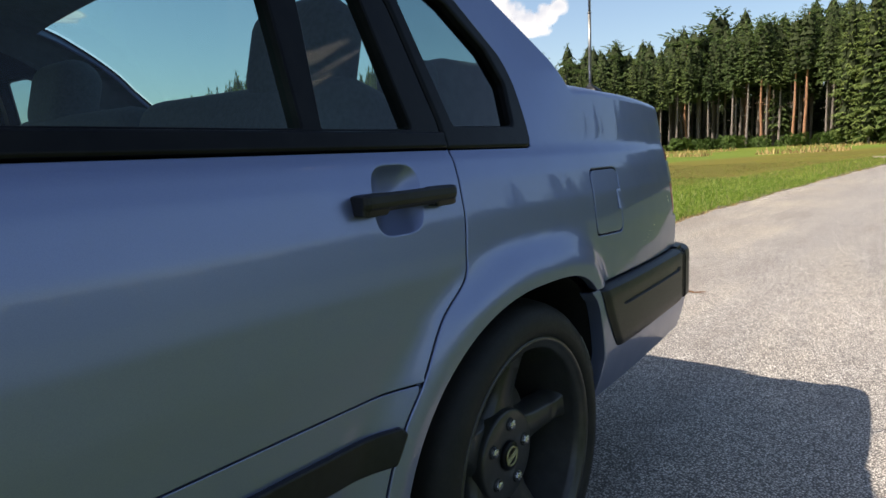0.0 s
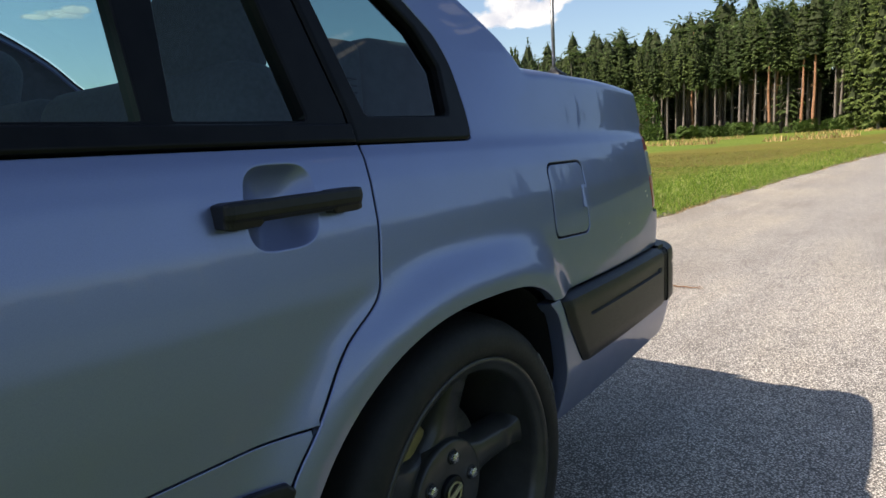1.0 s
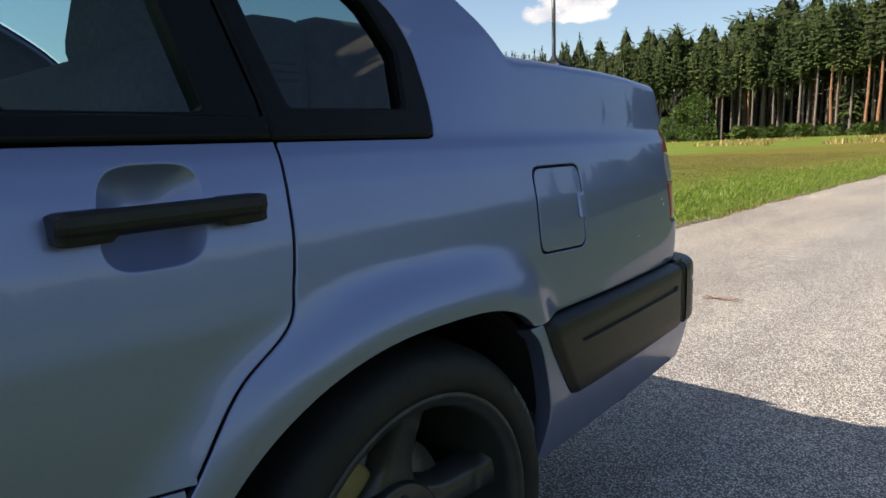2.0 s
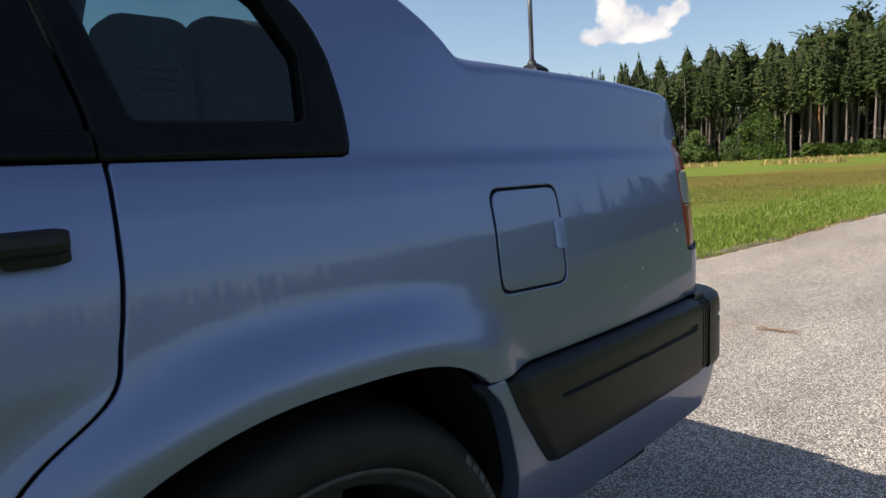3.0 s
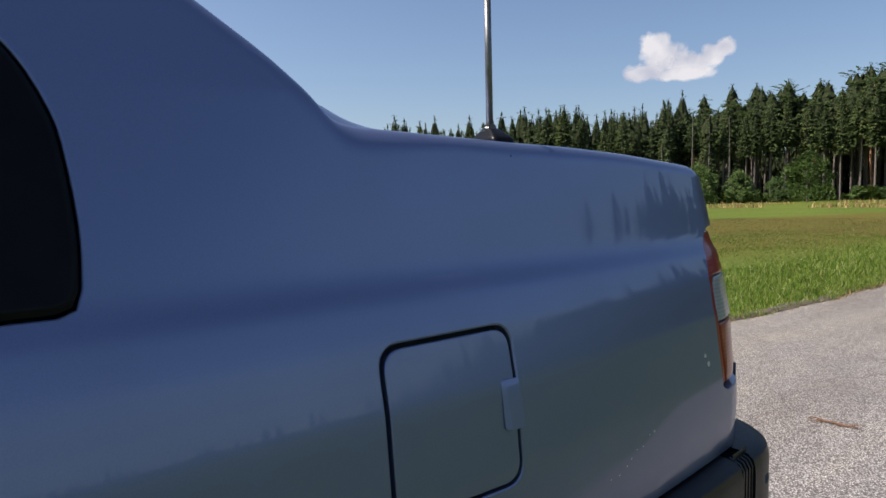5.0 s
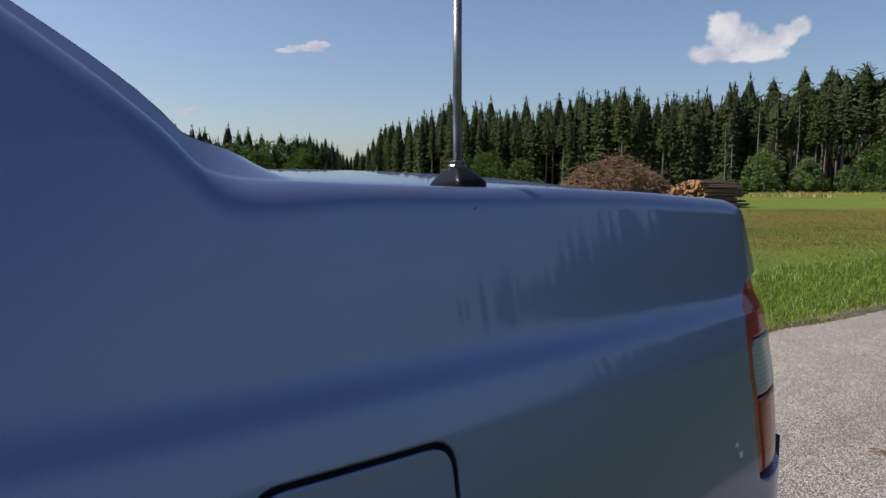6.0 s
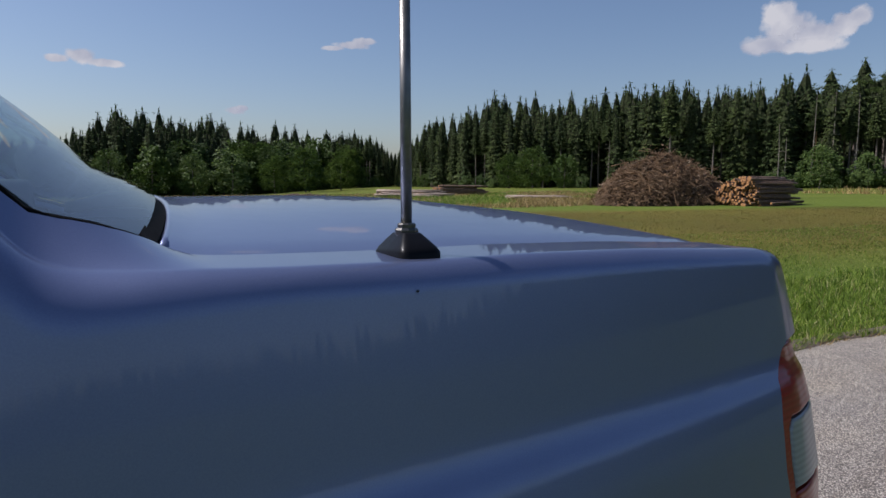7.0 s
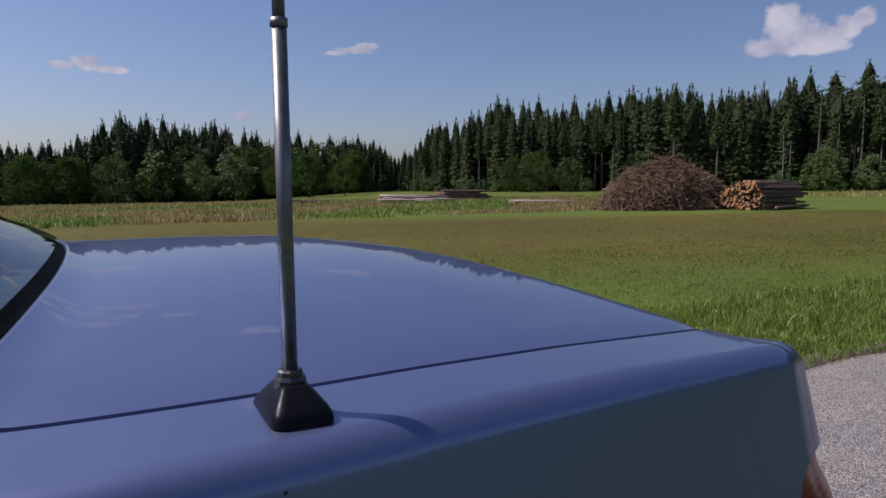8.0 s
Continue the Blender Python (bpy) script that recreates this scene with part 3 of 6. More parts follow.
def build_quarter():
    loop = [(-0.183, 0.9085), (0.075, 0.9085), (0.086, 0.912)] + WINDOW_EDGE
    top = [(x, top_edge(x)) for x in np.linspace(-1.20, 1.066, 176)]
    loop += top
    loop += [(1.080, top_edge(1.080) - 0.006), (1.100, top_edge(1.100) - 0.024), (1.125, 0.998), (1.17, 0.974), (1.175, 0.930), (1.0, 0.931), (0.962, 0.930), (0.945, 0.924), (0.9205, 0.898), (0.908, 0.862), (0.9025, 0.820), (0.9035, 0.770), (0.9085, 0.715), (0.914, 0.700), (0.930, 0.694), (1.175, 0.689), (1.175, 0.597)]
    loop += [(x, 0.597) for x in np.linspace(1.10, 0.262, 30)]
    loop += [p for p in reversed(ARCH_R) if p[1] > 0.597 and p[0] > 0.02]
    loop += list(reversed(ARCH))
    loop += [(-0.400, 0.22)]
    loop += [(x + 0.0022, z) for x, z in reversed(SEAM)]
    flap = rounded([(0.300, 0.707), (0.457, 0.702), (0.460, 0.857), (0.302, 0.857)], 0.022)
    crease = [(x, z) for x in np.arange(-0.17, 0.99, 0.010) for z in (0.884, 0.889, 0.894, 0.899, 0.904)] + [(x, z) for x in np.arange(0.105, 0.99, 0.010) for z in (0.909, 0.914, 0.919, 0.925)]
    pillar = [(x, fold_foot(x) + float(edge_r(x)) * q + 0.0001 * (k % 7)) for k, x in enumerate(np.concatenate([np.arange(-0.06, 0.40, 0.0036), np.arange(0.40, 0.97, 0.007)])) for q in (-0.7, -0.35, -0.1, 0.08, 0.2, 0.32, 0.44, 0.56, 0.68, 0.8, 0.92, 1.04, 1.16, 1.28, 1.45, 1.8)]
    me = sheet("rear_quarter_panel", loop, PAINT, on_skin, holes=[flap], gap=0.011, fold=0.018, extra=crease + pillar)
    both_sides("rear_quarter_panel", me, body)
    c = np.array(flap).mean(0)
    small = [tuple(c + (np.array(q) - c) * np.array([1 - 0.0085 / 0.158, 1 - 0.0085 / 0.155])) for q in flap]
    child("fuel_flap", sheet("fuel_flap", small, PAINT, on_skin, gap=0.008, fold=0.012, lip=0.0016), body, "square painted fuel filler flap")
    pad = rounded([(0.4350, 0.7575), (0.4600, 0.7565), (0.4600, 0.8045), (0.4355, 0.8050)], 0.004)
    child("finger_lift", sheet("finger_lift", pad, PAINT, on_lift, gap=0.003, fold=0.005, lip=0.0006), body, "small raised finger lift of the fuel flap")
    big = [tuple(c + (np.array(q) - c) * 1.12) for q in flap]
    child("flap_recess", sheet("flap_recess", big, LINER, on_skin, gap=0.03, fold=0, lip=0, lift=-0.012), body, "dark gap around the fuel flap")


def build_marks():
    """Small chips and flecks in the paint."""
    rnd = random.Random(8)
    spots = [(0.854, 0.756, 0.004, CHIP), (0.862, 0.744, 0.005, CHIP)] + [(0.608 + 0.014 * k + rnd.uniform(-0.004, 0.004), 0.656 + 0.0051 * k + rnd.uniform(-0.003, 0.003), rnd.uniform(0.0010, 0.0024), CHIP) for k in range(8)]
    spots += [(0.51, 1.024, 0.0011, FLECK)]
    for s, v, size, mat in spots:
        loop = [(s + size * rnd.uniform(0.7, 1.3) * math.cos(w), v + size * rnd.uniform(0.5, 1.0) * math.sin(w)) for w in np.arange(0, 6.2, 0.9)]
        name = "paint_scuff" if mat is CHIP else "paint_fleck"
        child(name, sheet(name, loop, mat, on_skin, gap=0.003, fold=0.0, lip=0, lift=0.0006), body, "white scuff in the paint" if mat is CHIP else "black fleck on the paint")


def build_doors():
    rear = [(x - 0.0022, z) for x, z in SEAM if z > 0.5722]
    up = [(-1.180, 0.9085), (-1.180, 0.5722)] + [(rear[-1][0], 0.5722)] + list(reversed(rear))
    up = [(-0.1892, 0.9085)] + up[:2] + up[2:]
    door = thing("rear_door", "", "")
    door.parent = car
    rim = []
    for r in (0.50, 0.62, 0.72, 0.80, 0.86, 0.91, 0.95, 0.98, 1.0, 1.012, 1.04, 1.09):
        for w in np.arange(0, 2 * math.pi, 2 * math.pi / 120) + 0.01 * r:
            c, q = math.cos(w), math.sin(w)
            f = r / (abs(c) ** 3.6 + abs(q) ** 3.6) ** (1 / 3.6)
            rim.append((-0.3455 + 0.10 * (0.0500 * f * q - 0.0005) + 0.053 * f * c, 0.8395 + 0.0500 * f * q))
    both_sides("door_skin", sheet("door_skin", up, PAINT, on_skin, gap=0.0085, fold=0.016, lip=0.0016, extra=rim), door)
    low = [(x - 0.0022, z) for x, z in SEAM if z < 0.5698]
    bottom = [(-1.180, 0.5698)] + [(-1.180, 0.22)] + [(low[-1][0], 0.22)] + list(reversed(low)) + [(low[0][0], 0.5698)]
    both_sides("door_cladding", sheet("door_cladding", bottom, PAINT, on_skin, gap=0.014, fold=0.012, lip=0.0012), door)
    strip = rounded([(-1.18, 0.474), (-0.412, 0.470), (-0.389, 0.510), (-0.398, 0.521), (-1.18, 0.526)], [0, 0.006, 0.006, 0.006, 0])
    both_sides("rubbing_strip", sheet("rubbing_strip", strip, PLASTIC, on_skin, gap=0.012, fold=0.012, lip=0.004, lift=0.010), door, "black plastic rubbing strip along the door")
    front = [(-1.186, 0.9085), (-1.186, 0.22), (-2.20, 0.22), (-2.22, 0.5), (-2.18, 0.9085)]
    fd = thing("front_door", "", "")
    fd.parent = car
    both_sides("door_skin", sheet("front_door_skin", front, PAINT, on_skin, gap=0.03, fold=0.016), fd)
    farch = [(-2.664 + 0.40 * math.cos(w), HUB_Z + 0.355 * math.sin(w)) for w in np.linspace(0, math.pi, 40)]
    fender = [(-2.184, 0.9085), (-2.226, 0.5), (-2.206, 0.22), (-2.264, 0.22)] + farch + [(-3.064, 0.24), (-3.60, 0.26), (-3.60, 0.70)]
    fender += [(x, top_edge(x)) for x in np.linspace(-3.42, -2.30, 40)]
    fender = [p for i, p in enumerate(fender) if i == 0 or math.dist(p, fender[i - 1]) > 1e-4]
    both_sides("front_wing", sheet("front_wing", fender, PAINT, on_skin, gap=0.03, fold=0.016), body)
    # handle: a bar on two feet in front of the grip pocket
    handle = thing("door_handle", "", "")
    handle.parent = door
    bm = bmesh.new()
    n = 40
    rows = []
    for i in range(n + 1):
        u = i / n
        x = -0.441 + 0.208 * u
        end = min(u, 1 - u) / 0.05
        shrink = 0.80 + 0.20 * min(1.0, end) ** 0.5
        foot = 1.0 if u < 0.24 or u > 0.76 else 0.0
        z0 = 0.8395 + 0.003 * u
        ybase = float(side_inset(0.84)) - 0.001
        yin = ybase - 0.010 if not foot else ybase + 0.004
        h = 0.0128 * shrink
        drop = 0.005 if foot else 0.0
        sect = [(yin, h - 0.001), (ybase - 0.021, h), (ybase - 0.026 * shrink, h - 0.003), (ybase - 0.027 * shrink, 0.0), (ybase - 0.0255 * shrink, -h + 0.006), (ybase - 0.0235 * shrink, -h + 0.0045), (ybase - 0.020, -h - drop), (yin, -h - drop)]
        rows.append([bm.verts.new((x, y, z0 + dz)) for y, dz in sect])
    for a, b in zip(rows, rows[1:]):
        for k in range(len(a)):
            j = (k + 1) % len(a)
            bm.faces.new((a[k], b[k], b[j], a[j]))
    bm.faces.new(rows[0])
    bm.faces.new(rows[-1][::-1])
    bmesh.ops.recalc_face_normals(bm, faces=bm.faces)
    grip = part("grip", bm, PLASTIC, handle, "black plastic pull handle", smooth=False)
    grip.modifiers.new("bevel", "BEVEL").width = 0.0012
    m2 = grip.data.copy()
    m2.transform(MIRROR)
    m2.flip_normals()
    child("grip", m2, handle)
    # the belt moulding and window frame of the door
    x0 = -1.180
    frame_loop = [(-0.196, 0.9105), (-0.199, 0.955), (-0.222, 1.05), (-0.240, 1.125), (-0.268, 1.205), (-0.325, 1.288), (-0.40, 1.327), (-0.80, 1.352), (x0, 1.352), (x0, 0.9105)]
    main = rounded([(-0.487, 0.941), (x0 + 0.05, 0.941), (x0 + 0.05, 1.322), (-0.52, 1.310), (-0.484, 1.285)], [0.004, 0.01, 0.02, 0.02, 0.01])
    small = rounded([(-0.266, 0.941), (-0.452, 0.941), (-0.436, 1.09), (-0.424, 1.288), (-0.393, 1.280), (-0.318, 1.214)], [0.008, 0.004, 0, 0.01, 0.02, 0.02])
    both_sides("window_frame", sheet("window_frame", frame_loop, TRIM, on_skin, holes=[main, small], gap=0.02, fold=0.024, lip=0.003, lift=0.002), door, "black window frame of the rear door")
    for nm, lp in (("window_pane", main), ("quarter_pane", small)):
        c = np.array(lp).mean(0)
        both_sides(nm, sheet(nm, [tuple(c + (np.array(q) - c) * 1.03) for q in lp], GLASS, on_glass, gap=0.08, fold=0, lip=0), door, "tinted side window glass")
    belt = [(-0.194, 0.9105), (-0.194, 0.936), (x0, 0.938), (x0, 0.9105)]
    both_sides("belt_moulding", sheet("belt_moulding", belt, TRIM, on_skin, gap=0.03, fold=0.010, lip=0.005, lift=0.008), door, "black belt moulding below the windows")
    ff = [(x0 - 0.008, 0.9105), (x0 - 0.008, 1.352), (-1.34, 1.345), (-1.50, 1.295), (-2.10, 0.935), (-2.14, 0.9105)]
    fp = rounded([(x0 - 0.06, 0.941), (x0 - 0.06, 1.318), (-1.34, 1.308), (-1.48, 1.262), (-2.02, 0.941)], 0.01)
    both_sides("window_frame", sheet("front_window_frame", ff, TRIM, on_skin, holes=[fp], gap=0.04, fold=0.024, lip=0.003, lift=0.002), fd)
    both_sides("window_pane", sheet("front_pane", fp, GLASS, on_glass, gap=0.1, fold=0, lip=0), fd, "tinted side window glass")
    # the fixed window behind the door
    qw = thing("quarter_window", "", "")
    qw.parent = body
    edge = [(-0.190, 0.9105), (0.074, 0.9105), (0.084, 0.914)] + [(x - 0.002, z - 0.001) for x, z in WINDOW_EDGE if x > -0.31] + [(-0.318, 1.268), (-0.264, 1.206), (-0.236, 1.127), (-0.218, 1.052), (-0.1955, 0.957)]
    pane = rounded([(0.036, 0.950), (-0.155, 0.948), (-0.183, 1.05), (-0.225, 1.205), (-0.175, 1.220), (-0.075, 1.165), (0.012, 1.092), (0.047, 1.030)], [0.012, 0.012, 0, 0.01, 0.03, 0, 0, 0.02])
    both_sides("window_surround", sheet("window_surround", edge, TRIM, on_skin, holes=[pane], gap=0.02, fold=0.024, lip=0.006, lift=0.004), qw, "glossy black surround of the fixed window")
    c = np.array(pane).mean(0)
    both_sides("window_pane", sheet("fixed_pane", [tuple(c + (np.array(q) - c) * 1.06) for q in pane], DARKGLASS, on_glass, gap=0.08, fold=0, lip=0), qw, "dark tinted fixed glass")


def rail_point(x):
    return skin(x, top_edge(x))


def across(name, xs, mat, bow, crown, parent, label="", rows=36, drop=0.0, tuck=0.0, grow=0.0):
    """A sheet that spans the car from shoulder to shoulder between stations xs; bow: how far its middle lies behind its sides."""
    pos = []
    for x in xs:
        l = rail_point(x)
        half = WIDTH / 2 - l[1] - 0.0085 + grow
        for k in range(rows + 1):
            u = -1 + 2 * k / rows
            w = 1 - u * u
            round_off = drop * step(0.965, 1.0, abs(u))
            pos.append((l[0] + bow(x) * w, WIDTH / 2 + half * u, l[2] + crown(x) * w - round_off - SAG * (half * (u + 1))))
    n, m = len(xs), rows + 1
    faces = [(i * m + k, (i + 1) * m + k, (i + 1) * m + k + 1, i * m + k + 1) for i in range(n - 1) for k in range(rows)]
    rim = [k for k in range(m)] + [i * m + rows for i in range(1, n)] + [(n - 1) * m + k for k in range(rows - 1, -1, -1)] + [i * m for i in range(n - 2, 0, -1)]
    if tuck:
        b = len(pos)
        pos += [(pos[i][0], pos[i][1], pos[i][2] - 0.0) for i in rim] + [(pos[i][0], pos[i][1], pos[i][2] - tuck) for i in rim]
        r = len(rim)
        faces += [(b + i, b + (i + 1) % r, b + r + (i + 1) % r, b + r + i) for i in range(r)]
    me = mesh_of(name, pos, faces, mat)
    bm = bmesh.new()
    bm.from_mesh(me)
    bmesh.ops.recalc_face_normals(bm, faces=bm.faces)
    up = sum(f.normal.z * f.calc_area() for f in bm.faces if f.index < (n - 1) * rows) if bm.faces.ensure_lookup_table() is None else 0
    if up < 0:
        bmesh.ops.reverse_faces(bm, faces=bm.faces)
    bm.to_mesh(me)
    bm.free()
    return child(name, me, parent, label)


def lid_bow(x):
    return float(np.interp(x, [-0.2, 0.0, 0.36, 0.40, 0.60, 0.96], [0.0, 0.03, 0.076, 0.078, 0.055, 0.02]))


def lid_crown(x):
    return float(np.interp(x, [-1.3, -0.2, 0.2, 0.365, 0.38, 0.55, 0.80, 1.04], [0.075, 0.082, 0.068, 0.037, 0.033, 0.037, 0.040, 0.030]))


def build_tops():
    boot = thing("boot_lid", "", "")
    boot.parent = car
    across("lid_skin", [0.3775 + 0.6885 * (k / 46) for k in range(47)], PAINT, lid_bow, lid_crown, boot, "", rows=60, drop=0.0015, tuck=0.018)
    across("rear_window", [-0.165 + 0.529 * k / 18 for k in range(19)], REARGLASS, lid_bow, lid_crown, body, "sloping rear window glass", rows=30, grow=-0.004)
    across("rear_window_seal", [0.361, 0.365, 0.369, 0.373], SEAL, lid_bow, lambda x: lid_crown(x) - 0.008, body, "black rubber seal below the rear window", rows=40, tuck=0.02)
    across("roof", [-1.33 + 1.158 * k / 24 for k in range(25)], PAINT, lid_bow, lid_crown, body, "painted steel roof", rows=30, tuck=0.02)
    across("windscreen", [-2.12 + 0.78 * k / 12 for k in range(13)], REARGLASS, lambda x: -0.12 * max(0.0, (-1.34 - x) / 0.78), lid_crown, body, "front windscreen glass", rows=24)
    across("bonnet", [-3.42 + 1.28 * k / 20 for k in range(21)], PAINT, lambda x: -0.12, lambda x: 0.03, body, "painted bonnet", rows=24, tuck=0.02)
    # rubber strip where the painted pillar meets the glass
    bm = bmesh.new()
    run = [rail_point(x) + np.array([0.0, 0.005, -0.0035]) for x in np.linspace(-0.165, 0.366, 40)]
    tube(bm, run, [0.0032] * 40, 8)
    me = bpy.data.meshes.new("glass_side_strip")
    bm.to_mesh(me)
    bm.free()
    me.materials.append(SEAL)
    me.polygons.foreach_set("use_smooth", [True] * len(me.polygons))
    both_sides("glass_side_strip", me, body, "black rubber strip beside the rear window glass")
    # rolled front edge of the lid
    l = rail_point(0.3775)
    pts = []
    for k in range(41):
        u = -1 + 2 * k / 40
        w = 1 - u * u
        pts.append((l[0] + lid_bow(0.3775) * w - 0.001, WIDTH / 2 + (WIDTH / 2 - l[1] - 0.012) * u, l[2] + lid_crown(0.3775) * w - 0.0035 - SAG * (u + 1) * 0.76))
    bm = bmesh.new()
    tube(bm, pts, [0.0045] * 41, 8)
    part("lid_front_edge", bm, PAINT, boot)
    # gutter under the lid's gap, coloured dark to paint the gap's shade
    pos, faces = [], []
    for x in np.linspace(0.36, 1.00, 30):
        l = rail_point(x)
        for dy, dz in ((-0.012, -0.002), (-0.012, -0.022), (0.03, -0.022)):
            pos.append((l[0], l[1] + dy, l[2] + dz - 0.004))
    for i in range(29):
        for k in range(2):
            faces.append((i * 3 + k, (i + 1) * 3 + k, (i + 1) * 3 + k + 1, i * 3 + k + 1))
    both_sides("lid_gutter", mesh_of("lid_gutter", pos, faces, LINER), body, "gutter beneath the boot lid gap, darkened for the shade in it")
    # tail panel between the lamps, seen from behind only
    for name, z0, z1, mat in (("lid_rear_face", 0.70, 0.985, PAINT), ("tail_panel", 0.606, 0.696, PAINT)):
        pos, faces = [], []
        for k in range(25):
            u = -1 + 2 * k / 24
            for z in np.linspace(z0, z1, 8):
                pos.append((float(x_rear(z) - side_inset(z)) - 0.035 + 0.012 * (1 - u * u) - 0.004, WIDTH / 2 + u * (0.44 if z0 > 0.65 else 0.80), z))
        for i in range(24):
            for k in range(7):
                faces.append((i * 8 + k, (i + 1) * 8 + k, (i + 1) * 8 + k + 1, i * 8 + k + 1))
        child(name, mesh_of(name, pos, faces, mat), boot if z0 > 0.65 else body)
    pos, faces = [], []
    for k in range(41):
        u = -1 + 2 * k / 40
        w = 1 - u * u
        l = rail_point(1.066)
        y = WIDTH / 2 + u * (WIDTH / 2 - l[1] - 0.0105)
        for a in np.linspace(0, math.pi / 2, 7):
            pos.append((l[0] + 0.02 * w + 0.006 * math.sin(a), y, l[2] + 0.030 * w - 0.0005 - 0.010 * (1 - math.cos(a)) - SAG * (y - l[1])))
    for i in range(40):
        for k in range(6):
            faces.append((i * 7 + k, i * 7 + k + 1, (i + 1) * 7 + k + 1, (i + 1) * 7 + k))
    child("lid_rear_edge", mesh_of("lid_rear_edge", pos, faces, PAINT), boot)


def build_lamp():
    lamp = thing("tail_lamp", "", "")
    lamp.parent = car
    left = lambda z: float(np.interp(z, [0.69, 0.706, 0.77, 0.82, 0.86, 0.896, 0.918, 0.93], [0.914, 0.912, 0.906, 0.905, 0.910, 0.922, 0.942, 0.958]))
    outline = [(left(z) - 0.006, z) for z in np.linspace(0.928, 0.697, 20)] + [(1.30, 0.693), (1.30, 0.928)]
    both_sides("housing", sheet("lamp_housing", outline, TRIM, on_skin, gap=0.02, fold=0.01, lip=0, lift=-0.016), lamp, "dark lamp housing edge")

    def piece(name, mat, pts, label):
        both_sides(name, sheet(name, pts, mat, on_skin, gap=0.008, fold=0.012, lip=0.003, lift=-0.0055), lamp, label)
    c = 0.020
    strip = [(left(z) + 0.001, z) for z in np.linspace(0.925, 0.703, 22)]
    piece("stop_lens", RED, strip + [(left(0.705) + c, 0.701)] + [(left(z) + c, z) for z in np.linspace(0.71, 0.853, 14)] + [(left(0.86) + c + 0.008, 0.862), (1.29, 0.862), (1.29, 0.926)], "red ribbed lens")
    piece("reversing_lens", CLEAR, [(left(0.853) + c + 0.010, 0.859)] + [(left(z) + c + 0.0025, z) for z in np.linspace(0.851, 0.794, 8)] + [(1.29, 0.794), (1.29, 0.859)], "clear reversing lens")
    piece("indicator_lens", AMBER, [(left(z) + c + 0.0025, z) for z in np.linspace(0.790, 0.702, 10)] + [(1.29, 0.702), (1.29, 0.790)], "amber-red ribbed lens")


def bumper_skin(out, s, z):
    """A surface round the tail, out metres outside the bumper's datum."""
    s, z, out = (np.asarray(a, float) for a in (s, z, out))
    r = 0.13
    xc, taper = 1.115 - r, 0.034 * np.clip((s - 0.30) / 0.70, 0, 1.0) ** 1.6
    th = np.clip((s - xc) / r, 0, math.pi / 2)
    past = np.maximum(s - xc - r * math.pi / 2, 0)
    x = np.where(s < xc, s, xc + r * np.sin(th))
    y = -0.062 + taper + r * (1 - np.cos(th)) + past
    return np.stack([x + out * np.sin(th) + 0 * z, y - out * np.cos(th) + 0 * z, z + 0 * x], -1)


